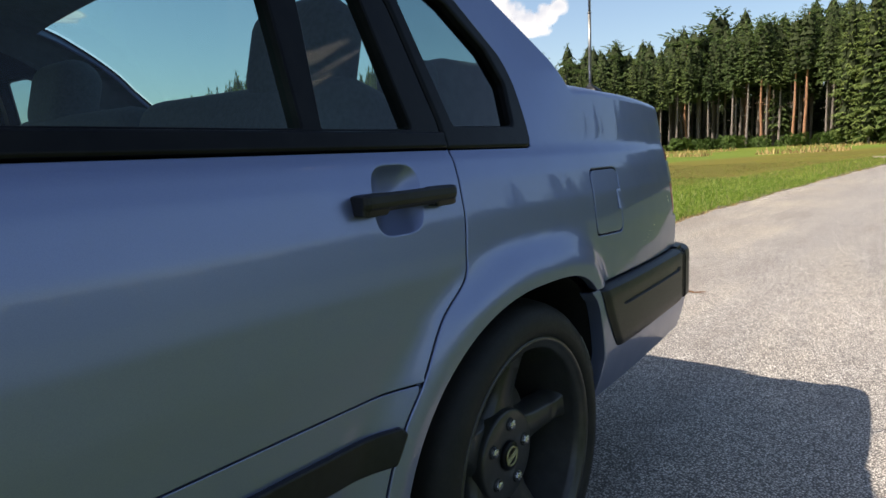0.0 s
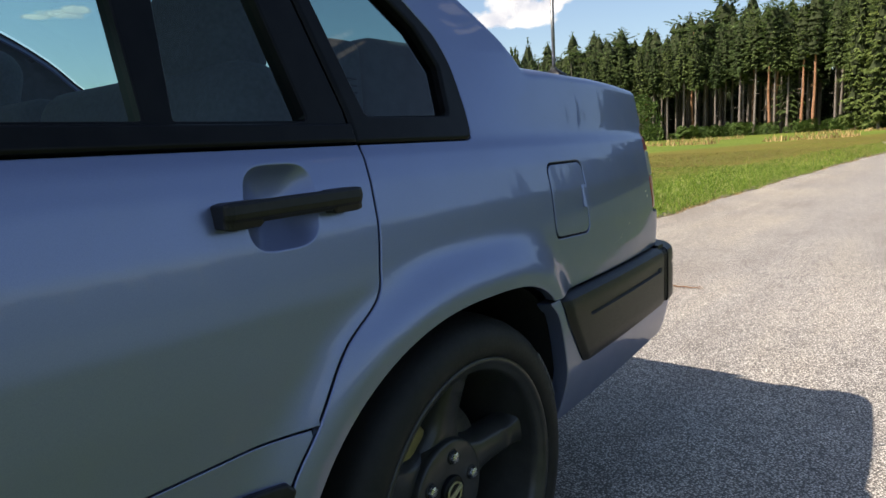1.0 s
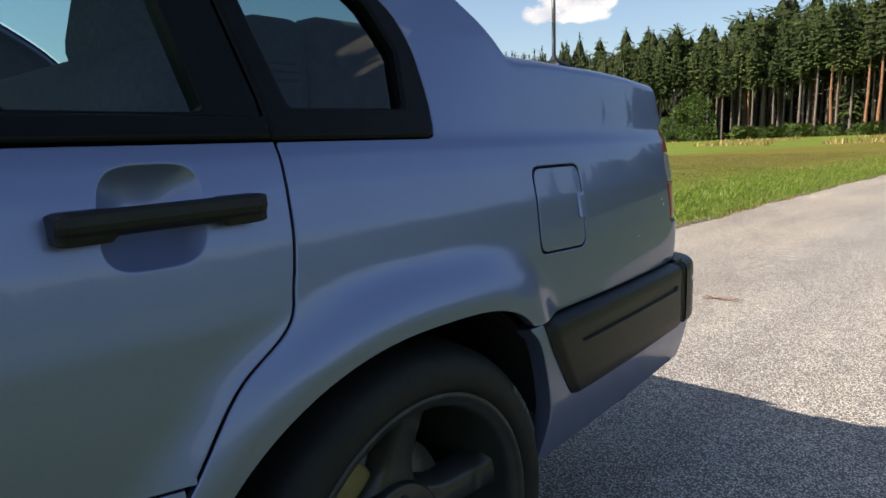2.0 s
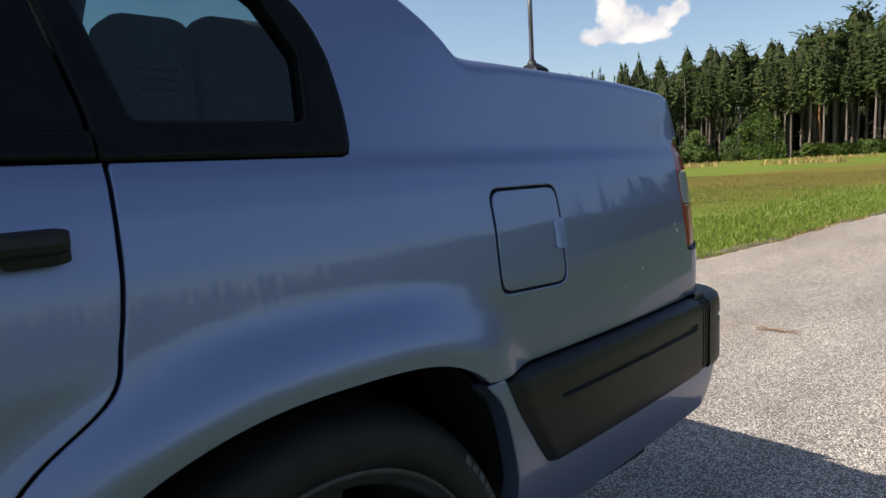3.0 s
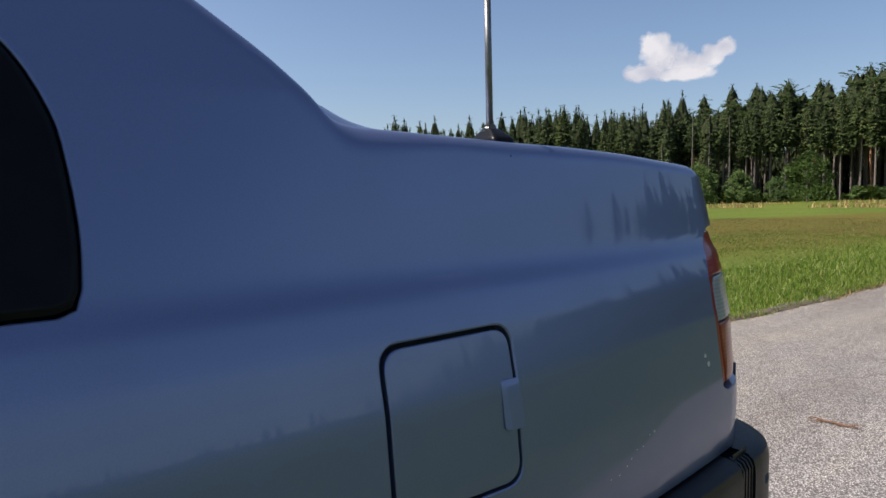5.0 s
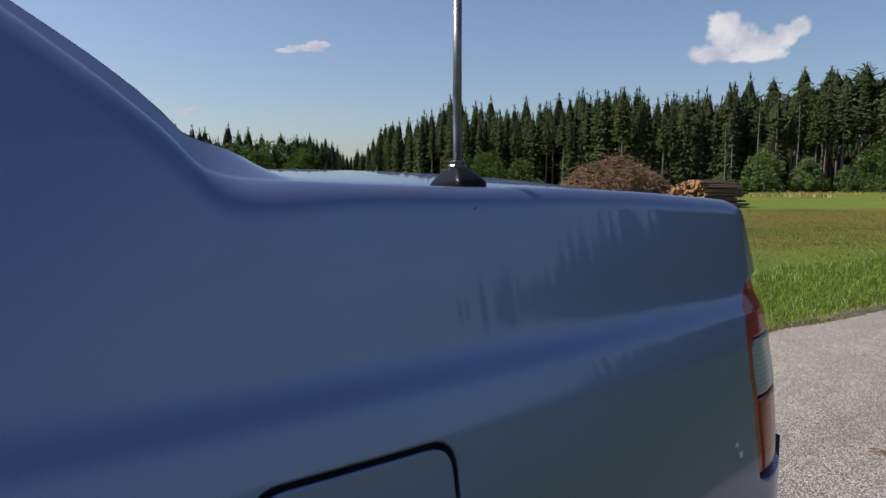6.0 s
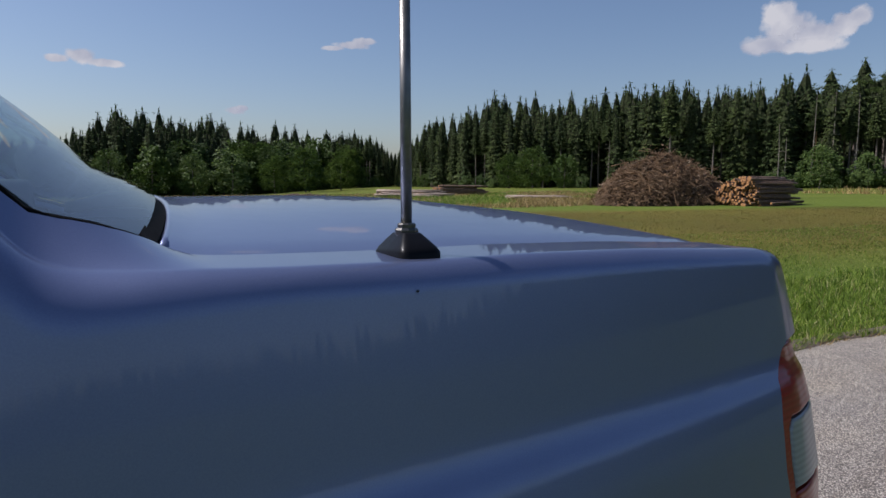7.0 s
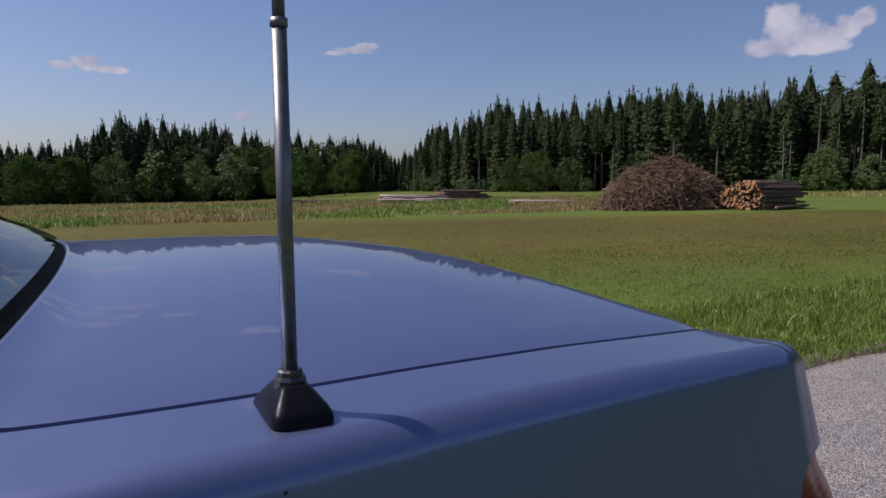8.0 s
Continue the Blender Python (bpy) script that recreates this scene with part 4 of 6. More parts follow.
def build_bumper():
    bumper = thing("rear_bumper", "", "")
    bumper.parent = car
    prof = [(-0.050, 0.594), (-0.018, 0.5935), (-0.003, 0.5905), (0.0045, 0.5845), (0.0075, 0.574), (0.0085, 0.562), (0.0085, 0.5485), (0.0025, 0.545), (0.0025, 0.537), (0.0085, 0.5335), (0.0085, 0.47), (0.0085, 0.448), (0.004, 0.439), (-0.02, 0.436)]
    def moulding(name, s0, s1, n, groove, slant, label=""):
        pos, faces = [], []
        m = len(prof)
        for i in range(n + 1):
            u = i / n
            for o, z in prof:
                start = s0 + (slant * float(np.clip((0.595 - z) / 0.155, 0, 1)) ** 1.3 if slant else 0)
                s = start + (s1 - start) * u
                o2 = o
                if 0.0 < o < 0.006 and 0.53 < z < 0.547 and not groove(s):
                    o2 = 0.0085
                if slant and u < 0.035:
                    o2 = min(o2, o2 - 0.008 * (1 - u / 0.035))
                pos.append(bumper_skin(o2, s, z))
        for i in range(n):
            for k in range(m - 1):
                faces.append((i * m + k, i * m + k + 1, (i + 1) * m + k + 1, (i + 1) * m + k))
        faces.append(tuple(range(m))[::-1])
        faces.append(tuple(n * m + k for k in range(m)))
        me = mesh_of(name, pos, faces, PLASTIC)
        me.set_sharp_from_angle(angle=radians(35))
        both_sides(name, me, bumper, label)
    moulding("side_moulding", 0.288, 0.917, 90, lambda s: 0.40 < s < 0.890, 0.088, "black grained plastic bumper moulding")
    moulding("corner_moulding", 0.962, 1.30, 60, lambda s: 1.005 < s, 0, "black plastic bumper corner")
    # concertina between the two mouldings
    for k in range(4):
        s = 0.9205 + k * 0.0105
        pos, faces = [], []
        for ds, o in ((0, -0.008), (0.0018, 0.006), (0.0066, 0.006), (0.0084, -0.008)):
            for z, t in ((0.593, -0.022), (0.587, -0.006), (0.577, 0), (0.45, 0), (0.440, -0.006)):
                pos.append(bumper_skin(o + t, s + ds, z))
        for i in range(3):
            for j in range(4):
                faces.append((i * 5 + j, i * 5 + j + 1, (i + 1) * 5 + j + 1, (i + 1) * 5 + j))
        both_sides("rib", mesh_of("rib", pos, faces, PLASTIC, smooth=False), bumper)
    pos = [bumper_skin(-0.009, s, z) for s in (0.92, 0.97) for z in (0.60, 0.44)]
    both_sides("rib_backing", mesh_of("rib_backing", pos, [(0, 1, 3, 2)], PLASTIC), bumper)
    def cover(v2):
        s, z = v2[:, 0], v2[:, 1]
        def f(s, z):
            out = -0.002 - 0.030 * np.clip((0.44 - z) / 0.12, 0, 1) ** 1.5 - 0.004 * np.clip((z - 0.57) / 0.02, 0, 1)
            return bumper_skin(out, s, z)
        d = 0.002
        n = np.cross(f(s + d, z) - f(s - d, z), f(s, z + d) - f(s, z - d))
        return f(s, z), n / np.linalg.norm(n, axis=1, keepdims=True)
    lead = curve([(0.252, 0.590), (0.281, 0.55), (0.301, 0.48), (0.309, 0.41), (0.300, 0.325)])
    tail = [(1.30, 0.335), (1.30, 0.45), (0.385, 0.45), (0.372, 0.46), (0.335, 0.53), (0.303, 0.578), (0.288, 0.591)]
    both_sides("bumper_cover", sheet("bumper_cover", lead + [(0.55, 0.328), (0.9, 0.332)] + tail, PAINT, cover, gap=0.014, fold=0.030, lip=0.003), bumper, "painted lower bumper cover")
    # middle of the bumper across the tail
    pos, faces = [], []
    full = prof + [(-0.02, 0.335)]
    for k in range(13):
        y = 0.33 + (WIDTH - 0.66) * k / 12
        for o, z in full:
            pos.append((1.122 + o + 0.012 * (1 - (2 * k / 12 - 1) ** 2), y, z))
    m = len(full)
    for i in range(12):
        for k in range(m - 1):
            faces.append((i * m + k, i * m + k + 1, (i + 1) * m + k + 1, (i + 1) * m + k))
    child("centre_moulding", mesh_of("centre_moulding", pos, faces, PLASTIC), bumper)


def build_wheel(x, near, name="wheel"):
    """Five-spoke dished alloy wheel with a low tyre."""
    wheel = thing(name, "", "")
    wheel.parent = car
    sgn = 1 if near else -1
    def place(ob, deep=0.0):
        ob.matrix_basis = Matrix.Translation((x, deep if near else WIDTH - deep, HUB_Z)) @ Matrix.Diagonal((1, sgn, 1, 1))
        return ob
    bm = bmesh.new()
    tyre = [(0.243, -0.036), (0.247, -0.044), (0.258, -0.0500), (0.268, -0.0505), (0.282, -0.048), (0.296, -0.041), (0.306, -0.029), (0.3125, -0.012), (0.316, 0.015), (0.3165, 0.06), (0.316, 0.11), (0.311, 0.150), (0.290, 0.165), (0.250, 0.160)]
    lathe(bm, tyre, 96)
    for v in bm.verts:
        v.co.z = max(v.co.z, -0.2995)
    bmesh.ops.recalc_face_normals(bm, faces=bm.faces)
    ty = place(part("tyre", bm, RUBBER, wheel, "low-profile black tyre"))
    if near and x == 0.0:
        # raised lettering on the sidewall, as plain bars
        k = 0
        for start, count in ((0.36, 6), (3.9, 6)):
            for i in range(count):
                w = start + i * 0.070
                bm = bmesh.new()
                rounded_box(bm, (-0.0085, -0.0016, -0.0062), (0.0085, 0.0016, 0.0062), 0.0009, 1)
                bm.transform(Matrix.Rotation(-w, 4, "Y") @ Matrix.Translation((0.2925, -0.0428, 0)) @ Matrix.Rotation(0.46, 4, "Z") @ Matrix.Rotation(math.pi / 2, 4, "Y"))
                part("sidewall_bar", bm, LETTER, ty)
    bm = bmesh.new()
    rim = [(0.2455, -0.034), (0.2465, -0.0425), (0.2435, -0.0455), (0.2385, -0.0440), (0.2345, -0.0405), (0.2320, -0.0380), (0.2255, -0.0355), (0.2215, -0.0300), (0.2195, -0.0180), (0.214, 0.02), (0.206, 0.06), (0.203, 0.15)]
    lathe(bm, rim, 96)
    bmesh.ops.recalc_face_normals(bm, faces=bm.faces)
    rm = place(part("rim", bm, ALLOY, wheel, "gunmetal grey rim"))
    for k in range(5):
        w = radians(82 + 72 * k)
        bm = bmesh.new()
        rows = []
        for i in range(13):
            u = i / 12
            r = 0.055 + (0.2235 - 0.055) * u
            half = 0.042 - 0.013 * u + 0.016 * max(0, (u - 0.84) / 0.16) ** 2 + 0.040 * max(0, (0.40 - u) / 0.40) ** 1.3
            y = 0.030 - 0.034 * u ** 1.7
            sect = [(-half, y + 0.050), (-half, y + 0.026), (-half * 0.72, y + 0.004), (-half * 0.58, y), (half * 0.58, y), (half * 0.72, y + 0.004), (half, y + 0.026), (half, y + 0.050)]
            rows.append([bm.verts.new((r, yy, h)) for h, yy in sect])
        for a, b in zip(rows, rows[1:]):
            for j in range(7):
                bm.faces.new((a[j], a[j + 1], b[j + 1], b[j]))
        bm.transform(Matrix.Rotation(-w, 4, "Y"))
        bmesh.ops.recalc_face_normals(bm, faces=bm.faces)
        sp = place(part("spoke", bm, ALLOY, wheel))
        sp.data.set_sharp_from_angle(angle=radians(40))
    bm = bmesh.new()
    lathe(bm, [(0.0, 0.0), (0.026, 0.0), (0.036, -0.0005), (0.086, -0.0005), (0.0895, 0.0005), (0.0915, 0.003), (0.093, 0.012), (0.093, 0.05)], 60)
    bmesh.ops.recalc_face_normals(bm, faces=bm.faces)
    place(part("hub_plate", bm, ALLOY, wheel, "flat gunmetal hub plate"), 0.015)
    for k in range(5):
        w = radians(82 + 72 * k)
        c = (0.0625 * math.cos(w), 0.0625 * math.sin(w))
        # black disc laid on the plate, its colour standing for a recess's shade
        bm = bmesh.new()
        lathe(bm, [(0.0140, -0.0006), (0.0135, -0.0014), (0.0, -0.0014)], 24, centre=(c[0], 0, c[1]))
        bmesh.ops.recalc_face_normals(bm, faces=bm.faces)
        place(part("nut_seat", bm, RUBBER, wheel, "flat black disc painted in for the shade around a wheel nut"), 0.015)
        bm = bmesh.new()
        lathe(bm, [(0.0112, 0.002), (0.0112, -0.006), (0.0098, -0.0095), (0.005, -0.0112), (0.0, -0.0115)], 6, centre=(c[0], 0, c[1]))
        bmesh.ops.recalc_face_normals(bm, faces=bm.faces)
        place(part("wheel_nut", bm, STEEL, wheel, "bright steel wheel nut", smooth=False), 0.015)
    bm = bmesh.new()
    lathe(bm, [(0.030, 0.001), (0.030, -0.006), (0.028, -0.0085), (0.0, -0.0095)], 40)
    bmesh.ops.recalc_face_normals(bm, faces=bm.faces)
    cap = place(part("centre_cap", bm, TRIM, wheel, "black centre cap with a metal ring emblem"), 0.015)
    # plain ring and bar
    bm = bmesh.new()
    lathe(bm, [(0.0205, -0.0080), (0.0205, -0.0112), (0.0165, -0.0112), (0.0165, -0.0080)], 36, closed=True)
    bmesh.ops.recalc_face_normals(bm, faces=bm.faces)
    part("cap_ring", bm, BRONZE, cap, "dull gold ring")
    for dz, hz in ((0.0035, 0.0016), (-0.0035, 0.0016), (0.0, 0.0009)):
        bm = bmesh.new()
        rounded_box(bm, (-0.0215, -0.0122, dz - hz), (0.0215, -0.0090, dz + hz), 0.0006, 1)
        bm.transform(Matrix.Rotation(radians(-24), 4, "Y"))
        part("cap_bar", bm, BRONZE, cap)
    # brake behind the spokes
    bm = bmesh.new()
    lathe(bm, [(0.085, 0.062), (0.148, 0.062), (0.150, 0.066), (0.150, 0.082), (0.085, 0.085)], 48)
    bmesh.ops.recalc_face_normals(bm, faces=bm.faces)
    place(part("brake_disc", bm, DISC, wheel, "iron brake disc"))
    bm = bmesh.new()
    rounded_box(bm, (0.098, 0.045, -0.055), (0.166, 0.11, 0.055), 0.010, 2)
    bm.transform(Matrix.Rotation(-radians(128), 4, "Y"))
    place(part("brake_caliper", bm, CALIPER, wheel, "dull yellow brake caliper"))


def build_wheel_house(x):
    pos, faces = [], []
    n = 40
    for i in range(n + 1):
        w = math.pi * (0.045 + 0.985 * i / n)
        c, s = math.cos(w), math.sin(w)
        half = 0.315 if c > 0 and x == 0.0 else 0.395
        p = 2 / (3.4 if c > 0 and x == 0.0 else 2.2)
        px = half * math.copysign(abs(c) ** p, c)
        pz = HUB_Z + 0.352 * math.copysign(abs(s) ** p, s)
        for y in (-0.028, 0.02, 0.30):
            k = 1.0 if y < 0 else 1.035
            pos.append((x + px * k, y, HUB_Z + (pz - HUB_Z) * k))
    for i in range(n):
        for k in range(2):
            faces.append((i * 3 + k, i * 3 + k + 1, (i + 1) * 3 + k + 1, (i + 1) * 3 + k))
    b = len(pos)
    pos.append((x, 0.30, HUB_Z))
    faces += [(b, i * 3 + 2, (i + 1) * 3 + 2) for i in range(n)]
    both_sides("wheel_house", mesh_of("wheel_house", pos, faces, LINER), body, "black wheel house liner")


def build_cabin():
    cabin = thing("cabin", "", "")
    cabin.parent = car
    def box(name, lo, hi, r, mat, label="", seg=3):
        bm = bmesh.new()
        rounded_box(bm, lo, hi, r, seg)
        return part(name, bm, mat, cabin, label)
    box("floor_pan", (-3.2, 0.10, 0.20), (0.95, WIDTH - 0.10, 0.26), 0.02, LINER, "", 1)
    # unseen dark boxes, added to block light inside the body
    box("boot_light_block", (0.42, 0.10, 0.26), (0.93, WIDTH - 0.10, 0.94), 0.03, LINER, "", 1)
    box("engine_light_block", (-3.3, 0.36, 0.26), (-2.2, WIDTH - 0.36, 0.80), 0.03, LINER, "", 1)
    box("door_lining", (-2.1, 0.03, 0.28), (-0.45, 0.09, 0.905), 0.02, CABIN, "dark door lining", 1)
    box("door_lining", (-2.1, WIDTH - 0.09, 0.28), (-0.45, WIDTH - 0.03, 0.905), 0.02, CABIN, "", 1)
    box("side_lining", (-0.44, 0.045, 0.66), (0.42, 0.10, 0.900), 0.02, CABIN, "", 1)
    box("side_lining", (-0.44, WIDTH - 0.10, 0.66), (0.42, WIDTH - 0.045, 0.900), 0.02, CABIN, "", 1)
    box("parcel_shelf", (-0.12, 0.13, 0.925), (0.44, WIDTH - 0.13, 0.955), 0.012, CABIN, "dark parcel shelf under the rear window", 2)
    box("rear_bench", (-0.62, 0.14, 0.30), (-0.05, WIDTH - 0.14, 0.52), 0.06, CLOTH, "grey cloth rear bench")
    for y0, y1 in ((0.15, 0.84), (0.86, WIDTH - 0.15)):
        bm = bmesh.new()
        rounded_box(bm, (-0.09, y0, 0.0), (0.09, y1, 0.60), 0.06, 4)
        bm.transform(Matrix.Translation((-0.34, 0, 0.46)) @ Matrix.Rotation(radians(17), 4, "Y"))
        part("seat_back", bm, CLOTH, cabin, "dark grey cloth seat back")
    for y in (0.345, WIDTH - 0.345):
        bm = bmesh.new()
        rounded_box(bm, (-0.062, -0.128, -0.01), (0.062, 0.128, 0.205), 0.061, 6)
        for v in bm.verts:
            v.co.y *= 1.0 - 0.55 * abs(v.co.z / 0.195 - 0.5) ** 2.2
        bm.transform(Matrix.Translation((-0.200, y, 1.000)) @ Matrix.Rotation(radians(14), 4, "Y"))
        part("headrest", bm, CLOTH, cabin, "dark grey padded headrest")
        bm = bmesh.new()
        for dy in (-0.05, 0.05):
            tube(bm, [(-0.20, y + dy, 0.96), (-0.18, y + dy, 1.04)], [0.006, 0.006], 8)
        part("headrest_post", bm, STEEL, cabin)
    for y in (0.42, WIDTH - 0.42):
        bm = bmesh.new()
        rounded_box(bm, (-0.07, -0.25, 0.0), (0.07, 0.25, 0.62), 0.06, 4)
        bm.transform(Matrix.Translation((-1.12, y, 0.42)) @ Matrix.Rotation(radians(16), 4, "Y"))
        part("front_seat_back", bm, CLOTH, cabin, "dark grey cloth front seat back")
        bm = bmesh.new()
        rounded_box(bm, (-0.05, -0.14, 0.0), (0.05, 0.14, 0.19), 0.045, 4)
        bm.transform(Matrix.Translation((-0.93, y, 1.06)) @ Matrix.Rotation(radians(12), 4, "Y"))
        part("headrest", bm, CLOTH, cabin)
    for y0, y1 in ((0.115, 0.21), (WIDTH - 0.21, WIDTH - 0.115)):
        box("seat_bolster", (-0.135, y0, 0.80), (-0.036, y1, 1.078), 0.025, CLOTH, "dark grey padded seat side", 3)
        box("pillar_trim", (-0.030, y0, 0.80), (0.30, y1 - 0.02, 1.086), 0.022, CABIN, "dark trim inside the rear pillar", 3)
    # black bars on the bolster paint the shade of its air slots
    for k in range(3):
        box("vent_shade_bar", (-0.108, 0.1135, 0.990 + 0.011 * k), (-0.062, 0.118, 0.9935 + 0.011 * k), 0.0012, LINER, "thin black bar painted in for the shade of an air slot", 1)
    # lining inside the roof rails and the rear pillars
    trim = [(x - 0.008, z - 0.008) for x, z in WINDOW_EDGE if z > 0.95] + [(x, top_edge(x) - 0.004) for x in np.linspace(-1.19, 0.335, 70)] + [(0.33, 0.94)]
    both_sides("pillar_lining", sheet("pillar_lining", trim, CABIN, on_skin, gap=0.03, fold=0.0, lip=0, lift=-0.022), cabin, "dark lining of the pillar and roof rail")
    # roof lining
    pos, faces = [], []
    xs = np.linspace(-1.30, -0.175, 14)
    for x in xs:
        l = rail_point(x)
        for k in range(13):
            u = -1 + 2 * k / 12
            pos.append((x, WIDTH / 2 + u * (WIDTH / 2 - l[1] - 0.004), l[2] - 0.035 + 0.03 * (1 - u * u) - SAG * 0.8 * (u + 1)))
    for i in range(13):
        for k in range(12):
            faces.append((i * 13 + k, i * 13 + k + 1, (i + 1) * 13 + k + 1, (i + 1) * 13 + k))
    child("roof_lining", mesh_of("roof_lining", pos, faces, CABIN), cabin, "dark roof lining")


def build_antenna():
    ant = thing("antenna", "", "")
    ant.parent = car
    at = Vector((0.530, 0.074, 1.0425))
    bm = bmesh.new()
    lower = rounded([(-0.017, -0.026), (0.014, -0.028), (0.021, 0.024), (-0.013, 0.029)], 0.008, 5)
    rings = []
    for h, k, dx in ((-0.004, 1.0, 0), (0.001, 1.0, 0), (0.0045, 0.90, 0.0), (0.010, 0.64, 0.0), (0.0135, 0.47, 0.0), (0.0145, 0.42, 0.0)):
        rings.append([bm.verts.new((x * k + dx, y * k, h)) for x, y in lower])
    for a, b in zip(rings, rings[1:]):
        for i in range(len(a)):
            j = (i + 1) % len(a)
            bm.faces.new((a[i], a[j], b[j], b[i]))
    bm.faces.new(rings[-1])
    bm.transform(Matrix.Translation(at) @ Matrix.Rotation(radians(-3), 4, "X"))
    bmesh.ops.recalc_face_normals(bm, faces=bm.faces)
    part("antenna_foot", bm, TRIM, ant, "black plastic antenna foot")
    bm = bmesh.new()
    lathe(bm, [(0.0080, 0.012), (0.0085, 0.0135), (0.0085, 0.0165), (0.0075, 0.018), (0.0066, 0.0182), (0.0066, 0.0205), (0.0055, 0.0215), (0.0, 0.022)], 10, "Z", at)
    bmesh.ops.recalc_face_normals(bm, faces=bm.faces)
    part("antenna_nut", bm, NUTMETAL, ant, "dark nut at the foot of the rod", smooth=False)
    bm = bmesh.new()
    lean = Vector((-0.006, 0.004, 1.0))
    p0 = at + Vector((0, 0, 0.016))
    tube(bm, [p0, p0 + lean * 0.176], [0.0040, 0.0038], 20)
    tube(bm, [p0 + lean * 0.176, p0 + lean * 0.180], [0.0044, 0.0044], 20)
    tube(bm, [p0 + lean * 0.180, p0 + lean * 0.62], [0.0031, 0.0029], 20)
    part("antenna_rod", bm, RODMETAL, ant, "grey metal telescopic antenna rod")


build_quarter()
build_marks()
build_doors()
build_tops()
build_lamp()
build_bumper()
for wx in (0.0, -2.664):
    build_wheel(wx, True)
    build_wheel(wx, False)
    build_wheel_house(wx)
build_cabin()
build_antenna()


# ---------------------------------------------------------------- ground and road
def ground_z(x, y):
    """The land falls a little towards the far wood."""
    x, y = np.asarray(x, float), np.asarray(y, float)
    d = np.hypot(x, y - 2.0)
    dip = 0.0175 * np.maximum(y - 50.0, 0) * step(75.0, 25.0, x)
    return (0.004 * x - 0.0125 * np.maximum(y, 0) - dip) * step(4.0, 30.0, d) * step(900.0, 250.0, d) - 0.03


def road_edge(x):
    """y of the asphalt's edge on the meadow side."""
    x = np.asarray(x, float)
    return 2.06 - 0.035 * np.clip(x - 3.0, 0, 40) - 0.0026 * np.maximum(x - 9.0, 0) ** 2 + 0.030 * np.sin(x * 1.7) + 0.02 * np.sin(x * 5.3 + 1)


def build_ground():
    r = np.concatenate([np.linspace(0, 12, 40), np.geomspace(12.4, 2500, 90)])
    w = np.linspace(0, 2 * math.pi, 181)[:-1]
    pos = [(a * math.cos(b) + 2.0, a * math.sin(b) + 2.0) for a in r[1:] for b in w]
    xy = np.array([(2.0, 2.0)] + pos)
    z = ground_z(xy[:, 0], xy[:, 1])
    n = len(w)
    faces = [(0, 1 + i, 1 + (i + 1) % n) for i in range(n)]
    for k in range(len(r) - 2):
        a, b = 1 + k * n, 1 + (k + 1) * n
        faces += [(a + i, b + i, b + (i + 1) % n, a + (i + 1) % n) for i in range(n)]
    tagged(new("ground", mesh_of("ground", np.column_stack([xy, z]), faces, FIELD)), "flat green and olive meadow beside the road", "meadow", kind="structure")
    xs = np.concatenate([np.linspace(-60, -6, 40), np.linspace(-5.8, 14, 120), np.linspace(14.5, 70, 50)])
    pos, faces = [], []
    across_road = [0.0, 0.03, 0.12, 0.5, 1.0, 1.5, 2.0, 2.42, 2.52, 2.56]
    drop = [-0.03, -0.006, 0.0, 0.0, 0.0, 0.0, 0.0, -0.004, -0.012, -0.035]
    for x in xs:
        e = float(road_edge(x))
        width = 1.0 + max(0.0, x - 20) * 0.004 + 0.15 * float(step(-0.4, 0.5, x))
        for a, d in zip(across_road, drop):
            pos.append((x, e - a * width, d + float(ground_z(x, e - a)) + 0.03))
    m = len(across_road)
    for i in range(len(xs) - 1):
        faces += [(i * m + k, i * m + k + 1, (i + 1) * m + k + 1, (i + 1) * m + k) for k in range(m - 1)]
    tagged(new("road", mesh_of("road", pos, faces, ASPHALT)), "worn light grey asphalt farm road", "road", kind="structure")


def build_shoulder():
    """Bare soil between the asphalt and the grass, ragged on both sides."""
    pos, faces = [], []
    xs = np.arange(-8, 45, 0.05)
    for x in xs:
        e = float(road_edge(x))
        a = 0.035 + 0.05 * noise.noise(Vector((x * 2.1, 0, 3))) + 0.03 * noise.noise(Vector((x * 9.0, 1, 0)))
        b = 0.10 + 0.07 * noise.noise(Vector((x * 1.3, 5, 0)))
        g = float(ground_z(x, e)) + 0.03
        for dy, dz in ((-a - 0.012, -0.004), (-a, 0.004), (0.02, 0.010), (b, 0.004), (b + 0.03, -0.05)):
            pos.append((x, e + dy, g + dz + 0.004 * noise.noise(Vector((x * 14, dy * 20, 0)))))
    for i in range(len(xs) - 1):
        faces += [(i * 5 + k, (i + 1) * 5 + k, (i + 1) * 5 + k + 1, i * 5 + k + 1) for k in range(4)]
    tagged(new("road_shoulder", mesh_of("road_shoulder", pos, faces, SOIL)), "narrow strip of bare brown soil beside the asphalt", "soil strip", kind="structure")
    # a pale side track that branches off towards the wood
    pos, faces = [], []
    for k in range(40):
        u = k / 39
        x, y = 31.5 + 1.2 * u ** 2, -0.45 + 2.2 * u
        for dx in (-1.1, -0.9, 0.9, 1.1):
            pos.append((x + dx, y + dx * 0.1, float(ground_z(x + dx, y)) + (0.035 if abs(dx) < 1 else -0.02)))
    for i in range(39):
        faces += [(i * 4 + k, (i + 1) * 4 + k, (i + 1) * 4 + k + 1, i * 4 + k + 1) for k in range(3)]
    tagged(new("side_track", mesh_of("side_track", pos, faces, SAND)), "short pale gravel turning beside the road", "track", kind="structure")


build_ground()
build_shoulder()


